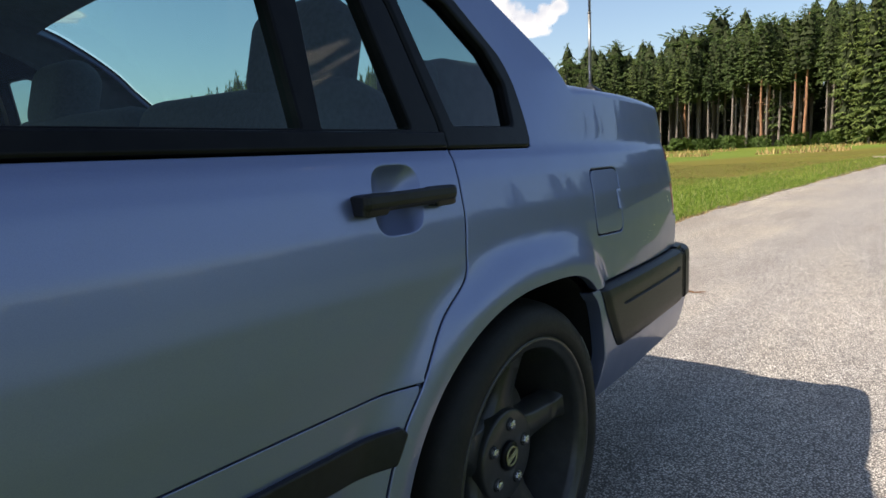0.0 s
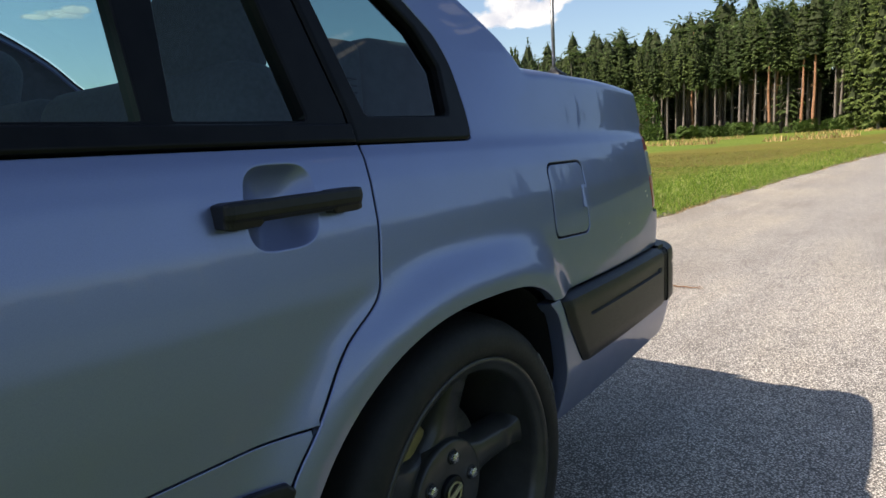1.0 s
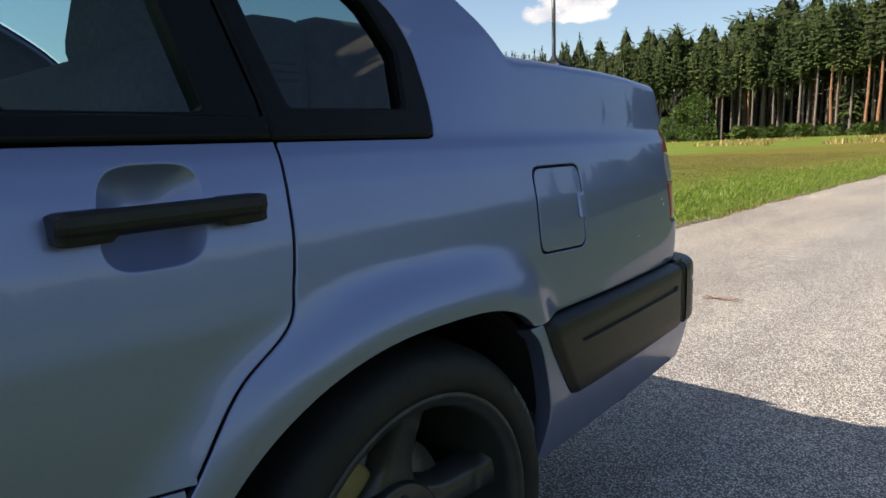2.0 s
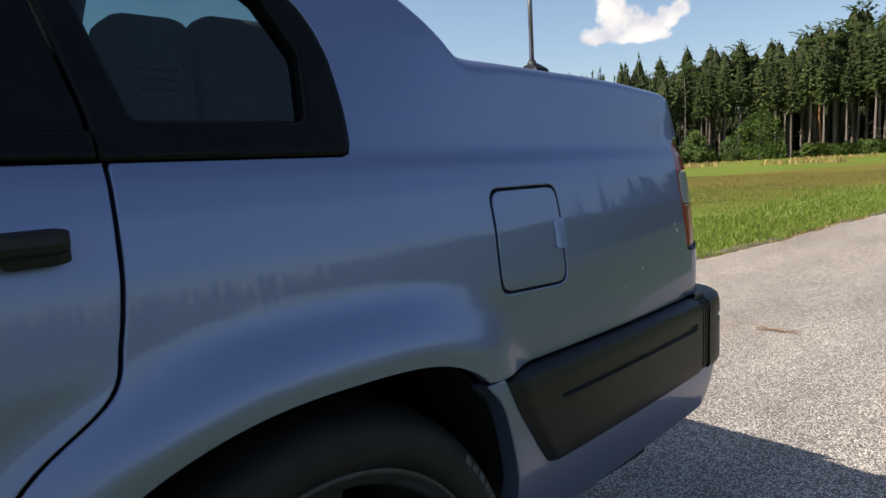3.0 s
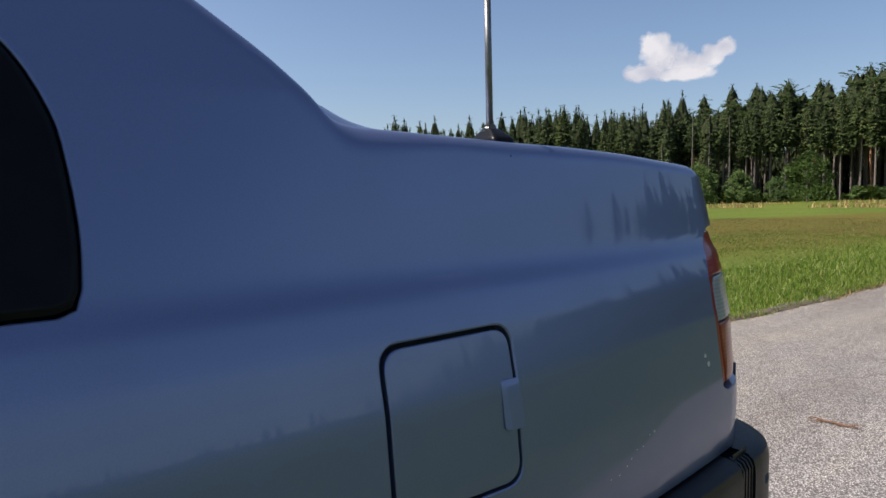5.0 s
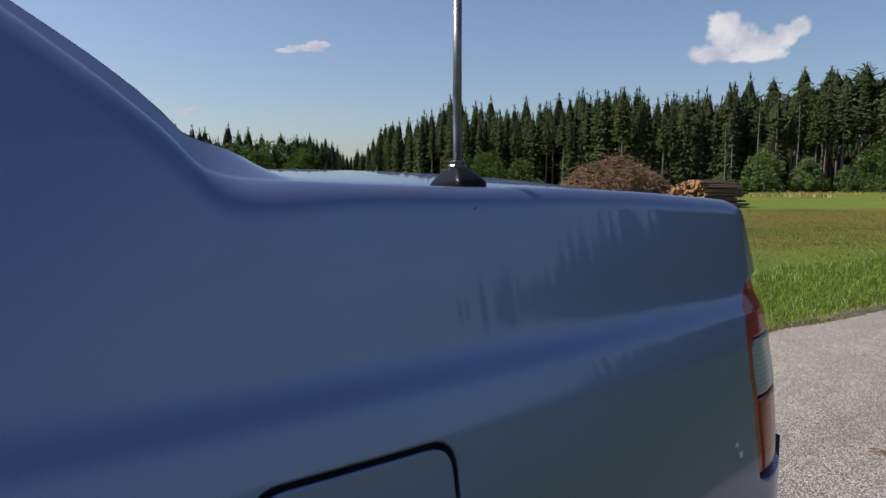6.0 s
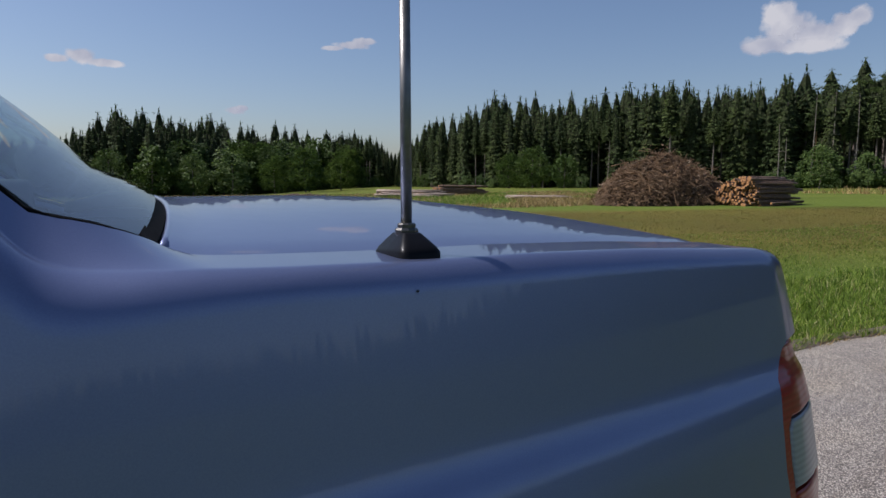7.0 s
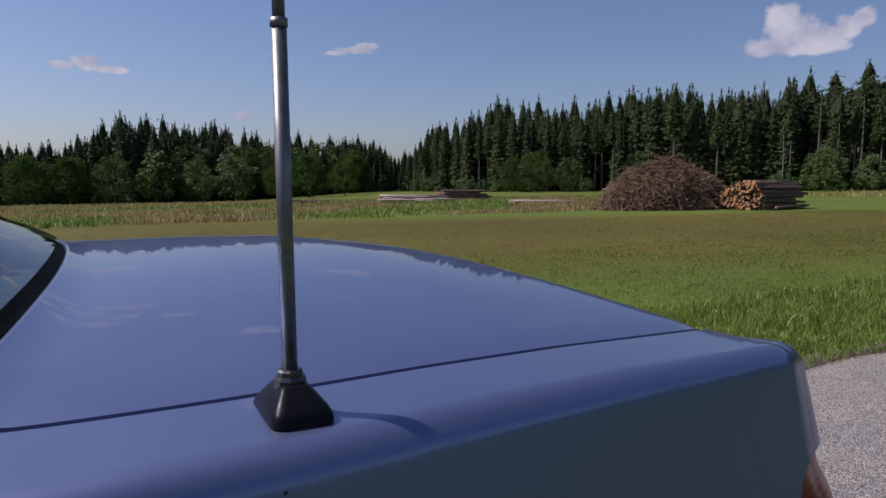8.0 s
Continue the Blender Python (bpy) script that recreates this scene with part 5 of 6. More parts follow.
# ---------------------------------------------------------------- trees
def spruce_mesh(name, seed, height, spread, bare, mat, tiers=26, pine=False, plain=False):
    """Whorls of drooping boughs with ragged side sprays round a dense heart in painted shade."""
    rnd = random.Random(seed)
    verts, faces = [], []

    def spray(base, tip, width, sag):
        d = tip - base
        side = Vector((-d.y, d.x, 0)).normalized() * width
        k = len(verts)
        midp = base + d * rnd.uniform(0.35, 0.6)
        hang = Vector((0, 0, -sag))
        verts.extend([base, midp + side + hang * rnd.uniform(0.2, 1.0), tip + hang * 0.8, midp - side + hang * rnd.uniform(0.2, 1.0)])
        faces.extend([(k, k + 1, k + 2), (k, k + 2, k + 3)])

    def reach_at(u):
        if pine:
            return spread * (0.30 + 0.70 * math.sin(math.pi * min(1, 0.10 + 0.84 * u)) ** 0.7)
        return (spread * (1 - u) ** 0.62 * (0.88 + 0.12 * math.cos(11 * u + seed)) + 0.16) * (0.60 + 2.7 * u if u < 0.15 else 1.0)
    # the heart: small overlapping plates let no daylight through; dark colour paints the crown's shade
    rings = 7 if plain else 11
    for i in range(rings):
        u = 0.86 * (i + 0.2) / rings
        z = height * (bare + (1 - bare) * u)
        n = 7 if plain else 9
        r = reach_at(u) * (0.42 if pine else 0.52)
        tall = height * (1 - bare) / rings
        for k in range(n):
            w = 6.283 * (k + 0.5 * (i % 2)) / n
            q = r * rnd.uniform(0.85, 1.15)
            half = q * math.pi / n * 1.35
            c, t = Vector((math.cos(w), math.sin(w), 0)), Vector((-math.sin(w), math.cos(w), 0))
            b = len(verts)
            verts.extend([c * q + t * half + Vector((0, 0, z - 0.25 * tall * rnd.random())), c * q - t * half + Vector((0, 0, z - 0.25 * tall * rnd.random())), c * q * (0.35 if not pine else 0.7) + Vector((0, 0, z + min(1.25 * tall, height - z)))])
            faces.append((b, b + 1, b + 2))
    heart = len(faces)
    lumps = [rnd.uniform(0.78, 1.15) for _ in range(7)]
    for i in range(tiers):
        u0 = i / (tiers - 1)
        n = max(4, int(4 + (5 if plain else 7) * (1 - u0) ** 0.8)) if not pine else 8
        turn = rnd.uniform(0, 6.28)
        for k in range(n):
            u = min(1.0, max(0.0, u0 + rnd.uniform(-0.7, 0.7) / tiers))
            z = height * (bare + (1 - bare) * u)
            w = turn + 6.283 * k / n + rnd.uniform(-0.3, 0.3)
            l = reach_at(u) * (rnd.uniform(0.45, 0.95) if pine else rnd.uniform(0.55, 1.15)) * lumps[int(w * 7 / 6.283) % 7]
            lift = (rnd.uniform(0.0, 0.5) if pine else -0.34 + 0.55 * u) * l
            root = Vector((0, 0, z))
            tip = Vector((math.cos(w) * l, math.sin(w) * l, z + lift))
            spray(root + (tip - root) * 0.25, tip, (0.15 if plain else 0.09) * l + 0.03, 0.10 * l)
            for q in (0.62, 0.90) if plain else (0.42, 0.56, 0.70, 0.83, 0.96):
                for sgn in (-1, 1):
                    b = root + (tip - root) * q + Vector((0, 0, rnd.uniform(-0.06, 0.06)))
                    w2 = w + sgn * rnd.uniform(0.35, 1.05)
                    l2 = (l * (0.30 - 0.15 * q) * rnd.uniform(0.6, 1.4) + 0.07) * (1.5 if plain else 1.0)
                    fall = rnd.uniform(0.0, 0.7) if pine else rnd.uniform(-0.85, -0.05)
                    spray(b, b + Vector((math.cos(w2) * l2, math.sin(w2) * l2, fall * l2)), (0.24 if plain else 0.17) * l2 + 0.015, 0.28 * l2)
    if not pine:
        for k in range(3):
            w = 2.1 * k
            spray(Vector((0, 0, height * 0.93)), Vector((0.05 * math.cos(w), 0.05 * math.sin(w), height * 0.995)), 0.17, 0)
    return mesh_of(name, verts, faces, [mat, INNER_SHADE], smooth=False, mat_index=[1] * heart + [0] * (len(faces) - heart))


def trunk_mesh(name, seed, height, radius, mat, bend=0.3, stubs=10):
    rnd = random.Random(seed)
    bm = bmesh.new()
    pts = [(bend * math.sin(3 * u) * rnd.uniform(0.6, 1) , bend * math.cos(2.3 * u + seed) * 0.5, height * u) for u in np.linspace(0, 1, 7)]
    pts[0] = (pts[0][0], pts[0][1], -0.4)
    tube(bm, pts, [radius * (1.12 - 0.9 * u) for u in np.linspace(0, 1, 7)], 7, cap=False)
    for _ in range(stubs):
        z = height * rnd.uniform(0.12, 0.6)
        w = rnd.uniform(0, 6.28)
        l = rnd.uniform(0.4, 1.2)
        tube(bm, [(0, 0, z), (math.cos(w) * l, math.sin(w) * l, z - 0.1)], [0.03, 0.012], 4, cap=False)
    me = bpy.data.meshes.new(name)
    bm.to_mesh(me)
    bm.free()
    me.materials.append(mat)
    me.polygons.foreach_set("use_smooth", [True] * len(me.polygons))
    return me


def leaf_crown(name, seed, height, spread, mat, clumps=90, per=26, size=0.16, low=0.12):
    """A crown of leafy clumps with gaps and an uneven outline."""
    rnd = random.Random(seed)
    verts, faces = [], []
    for _ in range(clumps):
        w, u = rnd.uniform(0, 6.283), rnd.uniform(0, 1)
        zz = low + (1 - low) * u
        wide = math.sin(math.pi * min(1, 0.18 + 0.80 * u)) ** 0.6
        r = spread * wide * math.sqrt(rnd.uniform(0.15, 1)) * rnd.uniform(0.8, 1.15)
        c = Vector((math.cos(w) * r, math.sin(w) * r, height * zz * rnd.uniform(0.92, 1.03)))
        cr = spread * rnd.uniform(0.14, 0.30)
        for _ in range(per):
            d = Vector((rnd.gauss(0, 1), rnd.gauss(0, 1), rnd.gauss(0, 0.8))).normalized() * cr * rnd.uniform(0.5, 1.05)
            a = Vector((rnd.gauss(0, 1), rnd.gauss(0, 1), rnd.gauss(0, 0.6))).normalized() * size * rnd.uniform(0.7, 1.4)
            b = a.orthogonal().normalized() * size * rnd.uniform(0.35, 0.6)
            k = len(verts)
            p = c + d
            verts.extend([p - a, p + b, p + a, p - b])
            faces.append((k, k + 1, k + 2, k + 3))
    return mesh_of(name, verts, faces, mat, smooth=False)


def tree_thing(name, label, crown, trunk):
    ob = thing(name, label, "tree", (0, 0, -500))
    child("trunk", trunk, ob)
    child("crown", crown, ob)
    return ob


SPRUCES = []
for k, (h, sp, bare) in enumerate(((16, 2.6, 0.05), (17, 2.3, 0.12), (15, 2.9, 0.03), (18, 2.1, 0.52), (16, 1.9, 0.58), (17, 2.6, 0.08))):
    SPRUCES.append((h, spruce_mesh("spruce_crown", 10 + k, h, sp, bare, SPRUCE), trunk_mesh("spruce_trunk", 30 + k, h * 0.92, 0.19, BARK, 0.15)))
PINES = []
for k, (h, sp, bare) in enumerate(((18, 2.3, 0.60), (19, 2.6, 0.66), (17, 2.1, 0.55))):
    PINES.append((h, spruce_mesh("pine_crown", 50 + k, h, sp, bare, PINE, 13, True), trunk_mesh("pine_trunk", 60 + k, h * 0.96, 0.20, PINEBARK, 0.4, 6)))
LARCHES = []
for k, (h, sp, bare) in enumerate(((18, 2.7, 0.06), (17, 2.4, 0.12))):
    LARCHES.append((h, spruce_mesh("larch_crown", 70 + k, h, sp, bare, LARCH, 36), trunk_mesh("larch_trunk", 75 + k, h * 0.97, 0.17, PALEBARK, 0.2)))
BROADS = []
for k, (h, sp) in enumerate(((9, 4.2), (8, 3.4), (10, 4.6))):
    BROADS.append((h, leaf_crown("broad_crown", 80 + k, h, sp, BROADLEAF, 110, 26, 0.30), trunk_mesh("broad_trunk", 90 + k, h * 0.8, 0.16, BARK, 0.3, 4)))
BUSHES = []
for k, (h, sp) in enumerate(((2.6, 1.7), (2.0, 1.5), (3.4, 1.8))):
    BUSHES.append((h, leaf_crown("bush_crown", 100 + k, h, sp, BROADLEAF, 42, 22, 0.18, 0.05), trunk_mesh("bush_stem", 110 + k, h * 0.7, 0.04, BARK, 0.2, 3)))

# the wood's edge: bearing in degrees, distance, height of the tree tops
EDGE = [(96, 150, 10.7), (89, 150, 11.2), (86.4, 148, 13.7), (84.5, 145, 16.1), (80, 145, 16.1), (75, 150, 13.6), (69, 158, 12.1), (64.7, 165, 12.2),
        (62.4, 178, 8.6), (59.5, 150, 13.3), (54.2, 130, 15.6), (49, 125, 15.2), (43.4, 120, 15.2), (39.3, 112, 16.4), (36.5, 112, 14.2),
        (31.5, 112, 15.2), (27.3, 112, 16.0), (23.8, 118, 18.4), (19.3, 118, 18.6), (15.9, 118, 19.3), (11.5, 115, 20.6), (9.5, 112, 20.2), (6.6, 108, 19.6), (3.0, 100, 19.4), (-6, 92, 19.5), (-16, 88, 19.0)]
e_az = [e[0] for e in EDGE][::-1]
e_d = [e[1] for e in EDGE][::-1]
e_h = [e[2] for e in EDGE][::-1]
made = {}


def plant(kinds, name, label, group, x, y, h, rnd):
    k = rnd.randrange(len(kinds))
    key = kinds[k][1].name
    size, crown, trunk = kinds[k]
    f = h / size
    m = Matrix.LocRotScale((x, y, float(ground_z(x, y))), Euler((0, 0, rnd.uniform(0, 6.28))), (f * rnd.uniform(0.9, 1.1), f * rnd.uniform(0.9, 1.1), f))
    if key not in made:
        made[key] = tree_thing(name, label, crown, trunk)
        made[key].matrix_basis = m
        tagged(made[key], group=group)
        return made[key]
    ob = copy_thing(made[key], Matrix.Identity(4))
    ob.matrix_basis = m
    return ob


def near_top(az):
    """The wood across the road stands tall beyond the car's tail and gives way to low growth further round."""
    return float(np.interp(az, [-112, -56, -46, -38, -30, -20, -8], [0.26, 0.28, 0.38, 0.68, 0.96, 1.08, 1.28]))


def build_wood():
    rnd = random.Random(4)
    mass = []
    for row in range(6):
        az = -14.0 if row < 3 else -6.0
        while az < 95:
            d0 = float(np.interp(az, e_az, e_d))
            h0 = float(np.interp(az, e_az, e_h))
            d = d0 + row * 4.6 + rnd.uniform(-1.6, 1.6)
            a = radians(az + rnd.uniform(-0.35, 0.35))
            x, y = d * math.cos(a), d * math.sin(a)
            tall = h0 * (rnd.choice((0.84, 0.90, 0.94, 0.97, 1.0, 1.04)) * rnd.uniform(0.97, 1.02) + (0.03 * row if rnd.random() < 0.5 else 0)) * d / d0
            right = az < 30
            if right:
                tall *= 0.90
            if row > 1 or (az > 76 or az < 1):
                mass.append((x, y, tall * rnd.uniform(0.93, 1.02), "pine" if right and rnd.random() < 0.2 else "bare" if right else "spruce" if row < 4 else "low"))
                az += (1.15 if right else 0.95) * rnd.uniform(0.6, 1.2) * 118 / d
                if not (row == 0 and az > 76 and rnd.random() < 0.5):
                    continue
            if right and rnd.random() < (0.25 if az < 16 else 0.12):
                plant(PINES, "pine_tree", "tall pine with a bare reddish trunk at the wood's edge", "trees of the wood", x, y, tall * 1.02, rnd)
            elif az > 66 and row < 2 and rnd.random() < 0.8:
                plant(BROADS, "broadleaf_tree", "dark green broadleaf tree before the wood", "trees of the wood", x, y, tall * rnd.uniform(0.60, 0.95), rnd)
            elif az < 25:
                plant(SPRUCES[3:5] if rnd.random() < 0.92 else SPRUCES, "spruce_tree", "dark green spruce in the dense wood", "trees of the wood", x, y, tall, rnd)
            else:
                plant(SPRUCES, "spruce_tree", "dark green spruce in the dense wood", "trees of the wood", x, y, tall, rnd)
            az += (1.15 if right else 0.95) * rnd.uniform(0.7, 1.35) * 118 / d
    # the three red pines that stand clear
    for az, d, h in ((11.1, 113, 19.4), (9.0, 111, 19.0), (8.2, 110, 19.6)):
        a = radians(az)
        plant(PINES, "pine_tree", "", "trees of the wood", d * math.cos(a), d * math.sin(a), h, rnd)
    for az, d, h in ((-0.6, 93, 19.5), (1.0, 95, 20.5), (2.5, 93, 19.5), (4.0, 96, 20.2), (5.4, 100, 19.0), (3.2, 101, 21)):
        a = radians(az)
        plant(LARCHES, "larch_tree", "light green conifer branched down to the ground at the wood's edge", "trees of the wood", d * math.cos(a), d * math.sin(a), h, rnd)
    # bare pale trunks before the wood's edge
    for k, (az, h, r, lean) in enumerate(((31.4, 9.5, 0.10, 0.10), (30.9, 7.5, 0.12, 0.0), (29.1, 13.6, 0.11, 0.02), (27.9, 13.0, 0.11, -0.07), (26.4, 13.4, 0.10, -0.02))):
        a = radians(az)
        d = float(np.interp(az, e_az, e_d)) - 2.5
        x, y = d * math.cos(a), d * math.sin(a)
        dead = tagged(new("dead_tree", trunk_mesh("dead_tree", 400 + k, h, r, PALEBARK, 0.25, 5)), "bare pale dead trunk standing before the dark wood", "dead tree", "dead trees before the wood")
        dead.location = (x, y, float(ground_z(x, y)))
        dead.rotation_euler = (lean * math.sin(a), -lean * math.cos(a), 0)
    # shrubs along the foot of the wood
    for k in range(230):
        az = rnd.uniform(-5, 95) if k < 110 else rnd.uniform(-4, 32)
        d = float(np.interp(az, e_az, e_d)) - rnd.uniform(2.0, 5.0)
        a = radians(az)
        plant(BUSHES, "bush", "leafy green shrub at the foot of the wood", "shrubs along the wood", d * math.cos(a), d * math.sin(a), rnd.uniform(1.2, 3.2) if az > 32 else rnd.uniform(0.8, 2.1), rnd)
    for az, d, h in ((20.8, 98, 6.4), (25.5, 104, 4.6), (28.5, 101, 5.6), (22.9, 104, 3.6), (50.5, 116, 7.0), (47.8, 114, 5.6), (52.5, 118, 6.0), (67, 140, 7.5), (70, 136, 8.5), (72.5, 138, 7.5), (76, 140, 9.0), (79, 138, 8.0), (82, 139, 9.5), (85, 141, 9.0), (88, 142, 8.5), (91, 143, 9.0)):
        a = radians(az)
        plant(BROADS, "broadleaf_tree", "", "trees of the wood", d * math.cos(a), d * math.sin(a), h, rnd)
    # the wood on the other side of the road, behind the camera, and all round
    for row in range(3):
        az = -112.0
        while az < -8:
            d = 58 + 5 * row + rnd.uniform(-3, 5) + max(0, az + 30) * 0.8
            a = radians(az)
            mass.append((d * math.cos(a), d * math.sin(a), rnd.uniform(9.5, 13.6) * (1.0 if row else 0.7) * near_top(az), "spruce" if az > -44 else "low"))
            az += rnd.uniform(0.8, 1.5)
    az = 100.0
    while az < 250:
        d = 130 + rnd.uniform(-10, 20)
        a = radians(az)
        mass.append((d * math.cos(a), d * math.sin(a), rnd.uniform(12, 17), "low"))
        az += rnd.uniform(1.0, 2.0)
    for d0, h0, h1 in ((46, 2.6, 4.2), (50, 3.5, 6.0), (56, 4.5, 7.5)):
        az = -114.0
        while az < -6:
            d = d0 + rnd.uniform(-2, 2) + max(0, az + 30) * 0.8
            a = radians(az)
            mass.append((d * math.cos(a), d * math.sin(a), rnd.uniform(h0, h1) * min(1.0, near_top(az) * 2.5), "low"))
            az += rnd.uniform(0.6, 1.1)
    # young growth that closes the view between the trunks
    for row in (1.5, 3.5, 5.5, 6.5, 7.5, 8.5, 9.5):
        az = -14.0
        while az < (95 if row < 8 else 34):
            d = float(np.interp(az, e_az, e_d)) + row * 4.6 + rnd.uniform(-2, 2)
            a = radians(az)
            mass.append((d * math.cos(a), d * math.sin(a), rnd.uniform(3.5, 7.0) * (2.1 if row > 6 and az < 32 else 1.0) * (1.0 if az > 28 or row > 5 else 0.45), "low"))
            az += rnd.uniform(0.30, 0.55) if row > 6 else rnd.uniform(0.7, 1.5)
    deep = {}
    for kind, pine in (("spruce", False), ("bare", False), ("pine", True), ("low", False)):
        for k in range(3):
            me = spruce_mesh("deep_crown", 300 + k, 16, 3.6 if kind == "low" else 3.0, 0.6 if pine else (0.50, 0.56, 0.62)[k] if kind == "bare" else (0.04, 0.10, 0.16)[k], SPRUCE, 7 if kind == "low" else 12 if not pine else 8, pine, True)
            tr = trunk_mesh("deep_trunk", 320 + k, 15.4, 0.19, BARK, 0.2, 4)
            for m, tag in ((me, "crown"), (tr, "trunk")):
                co = np.empty(len(m.vertices) * 3)
                m.vertices.foreach_get("co", co)
                deep[kind, k, tag] = (co.reshape(-1, 3), [tuple(p.vertices) for p in m.polygons], [p.material_index for p in m.polygons])
    for tag, mat, name, label in (("crown", SPRUCE, "deep_wood", "dark dense mass of conifers deeper in the wood"), ("trunk", BARK, "deep_trunks", "grey bare trunks deeper in the wood")):
        vs, fs, skins, base = [], [], [], 0
        r2 = random.Random(21)
        for x, y, h, kind in mass:
            if kind == "low" and tag == "trunk":
                continue
            co, faces, which = deep[kind, r2.randrange(3), tag]
            skins += which
            f, w = h / 16, r2.uniform(0, 6.28)
            rot = np.array([[math.cos(w), -math.sin(w), 0], [math.sin(w), math.cos(w), 0], [0, 0, 1]])
            vs.append(co @ rot.T * f + (x, y, float(ground_z(x, y))))
            fs += [tuple(i + base for i in q) for q in faces]
            base += len(co)
        tagged(new(name, mesh_of(name, np.vstack(vs), fs, [mat, INNER_SHADE], smooth=False, mat_index=skins)), label, "wood", kind="stuff")


build_wood()


# ---------------------------------------------------------------- timber and brushwood
def log_mesh(name, seed, length, radius, bark=LOGBARK):
    rnd = random.Random(seed)
    bm = bmesh.new()
    n = 6
    pts = [(length * k / n, rnd.uniform(-0.02, 0.02), rnd.uniform(-0.02, 0.02)) for k in range(n + 1)]
    rings = tube(bm, pts, [radius * (1.05 - 0.12 * k / n) for k in range(n + 1)], 10)
    bm.faces.ensure_lookup_table()
    for f in bm.faces:
        if len(f.verts) > 4:
            f.material_index = 1
    me = bpy.data.meshes.new(name)
    bm.to_mesh(me)
    bm.free()
    me.materials.append(bark)
    me.materials.append(LOGEND)
    me.polygons.foreach_set("use_smooth", [len(p.vertices) == 4 for p in me.polygons])
    return me


LOGS = [log_mesh("log", 200 + k, 4.2 + 0.15 * k, r) for k, r in enumerate((0.062, 0.072, 0.080, 0.090, 0.105))]


PALELOGS = [log_mesh("log", 220 + k, 4.0 + 0.3 * k, r, PALEPOLE) for k, r in enumerate((0.055, 0.065, 0.075, 0.085, 0.095))]


def log_pile(label, x, y, turn, width, rows, rnd, scale=1.0, loose=0, logs=LOGS):
    pile = thing("log_pile", label, "log pile", (x, y, float(ground_z(x, y))))
    pile.rotation_euler = (0, 0, turn)
    pile.scale = (scale,) * 3
    z = 0.085
    for r in range(rows):
        span = width * (1 - 0.80 * (r / rows) ** 1.6)
        n = max(2, int(span / 0.168))
        for k in range(n):
            ob = child("log", logs[rnd.randrange(5)], pile)
            ob.location = (rnd.uniform(-0.5, 0.4), -width / 2 + 0.084 + 0.22 * (width - span) + (k + 0.5 * (r % 2)) * 0.168 + rnd.uniform(-0.03, 0.03), z + rnd.uniform(-0.02, 0.025))
            ob.rotation_euler = (rnd.uniform(0, 6.28), rnd.uniform(-0.010, 0.030), rnd.uniform(-0.09, 0.09))
            ob.scale = (rnd.uniform(0.80, 1.12), *(rnd.uniform(0.72, 1.16),) * 2)
        z += 0.142
    for k in range(loose):
        ob = child("log", logs[rnd.randrange(5)], pile)
        ob.location = (rnd.uniform(-0.6, 0.4), rnd.uniform(-width * 0.7, width * 0.3), 0.16 + 0.1 * k / max(1, loose))
        ob.rotation_euler = (0, 0, rnd.uniform(-0.2, 0.2))
    return pile


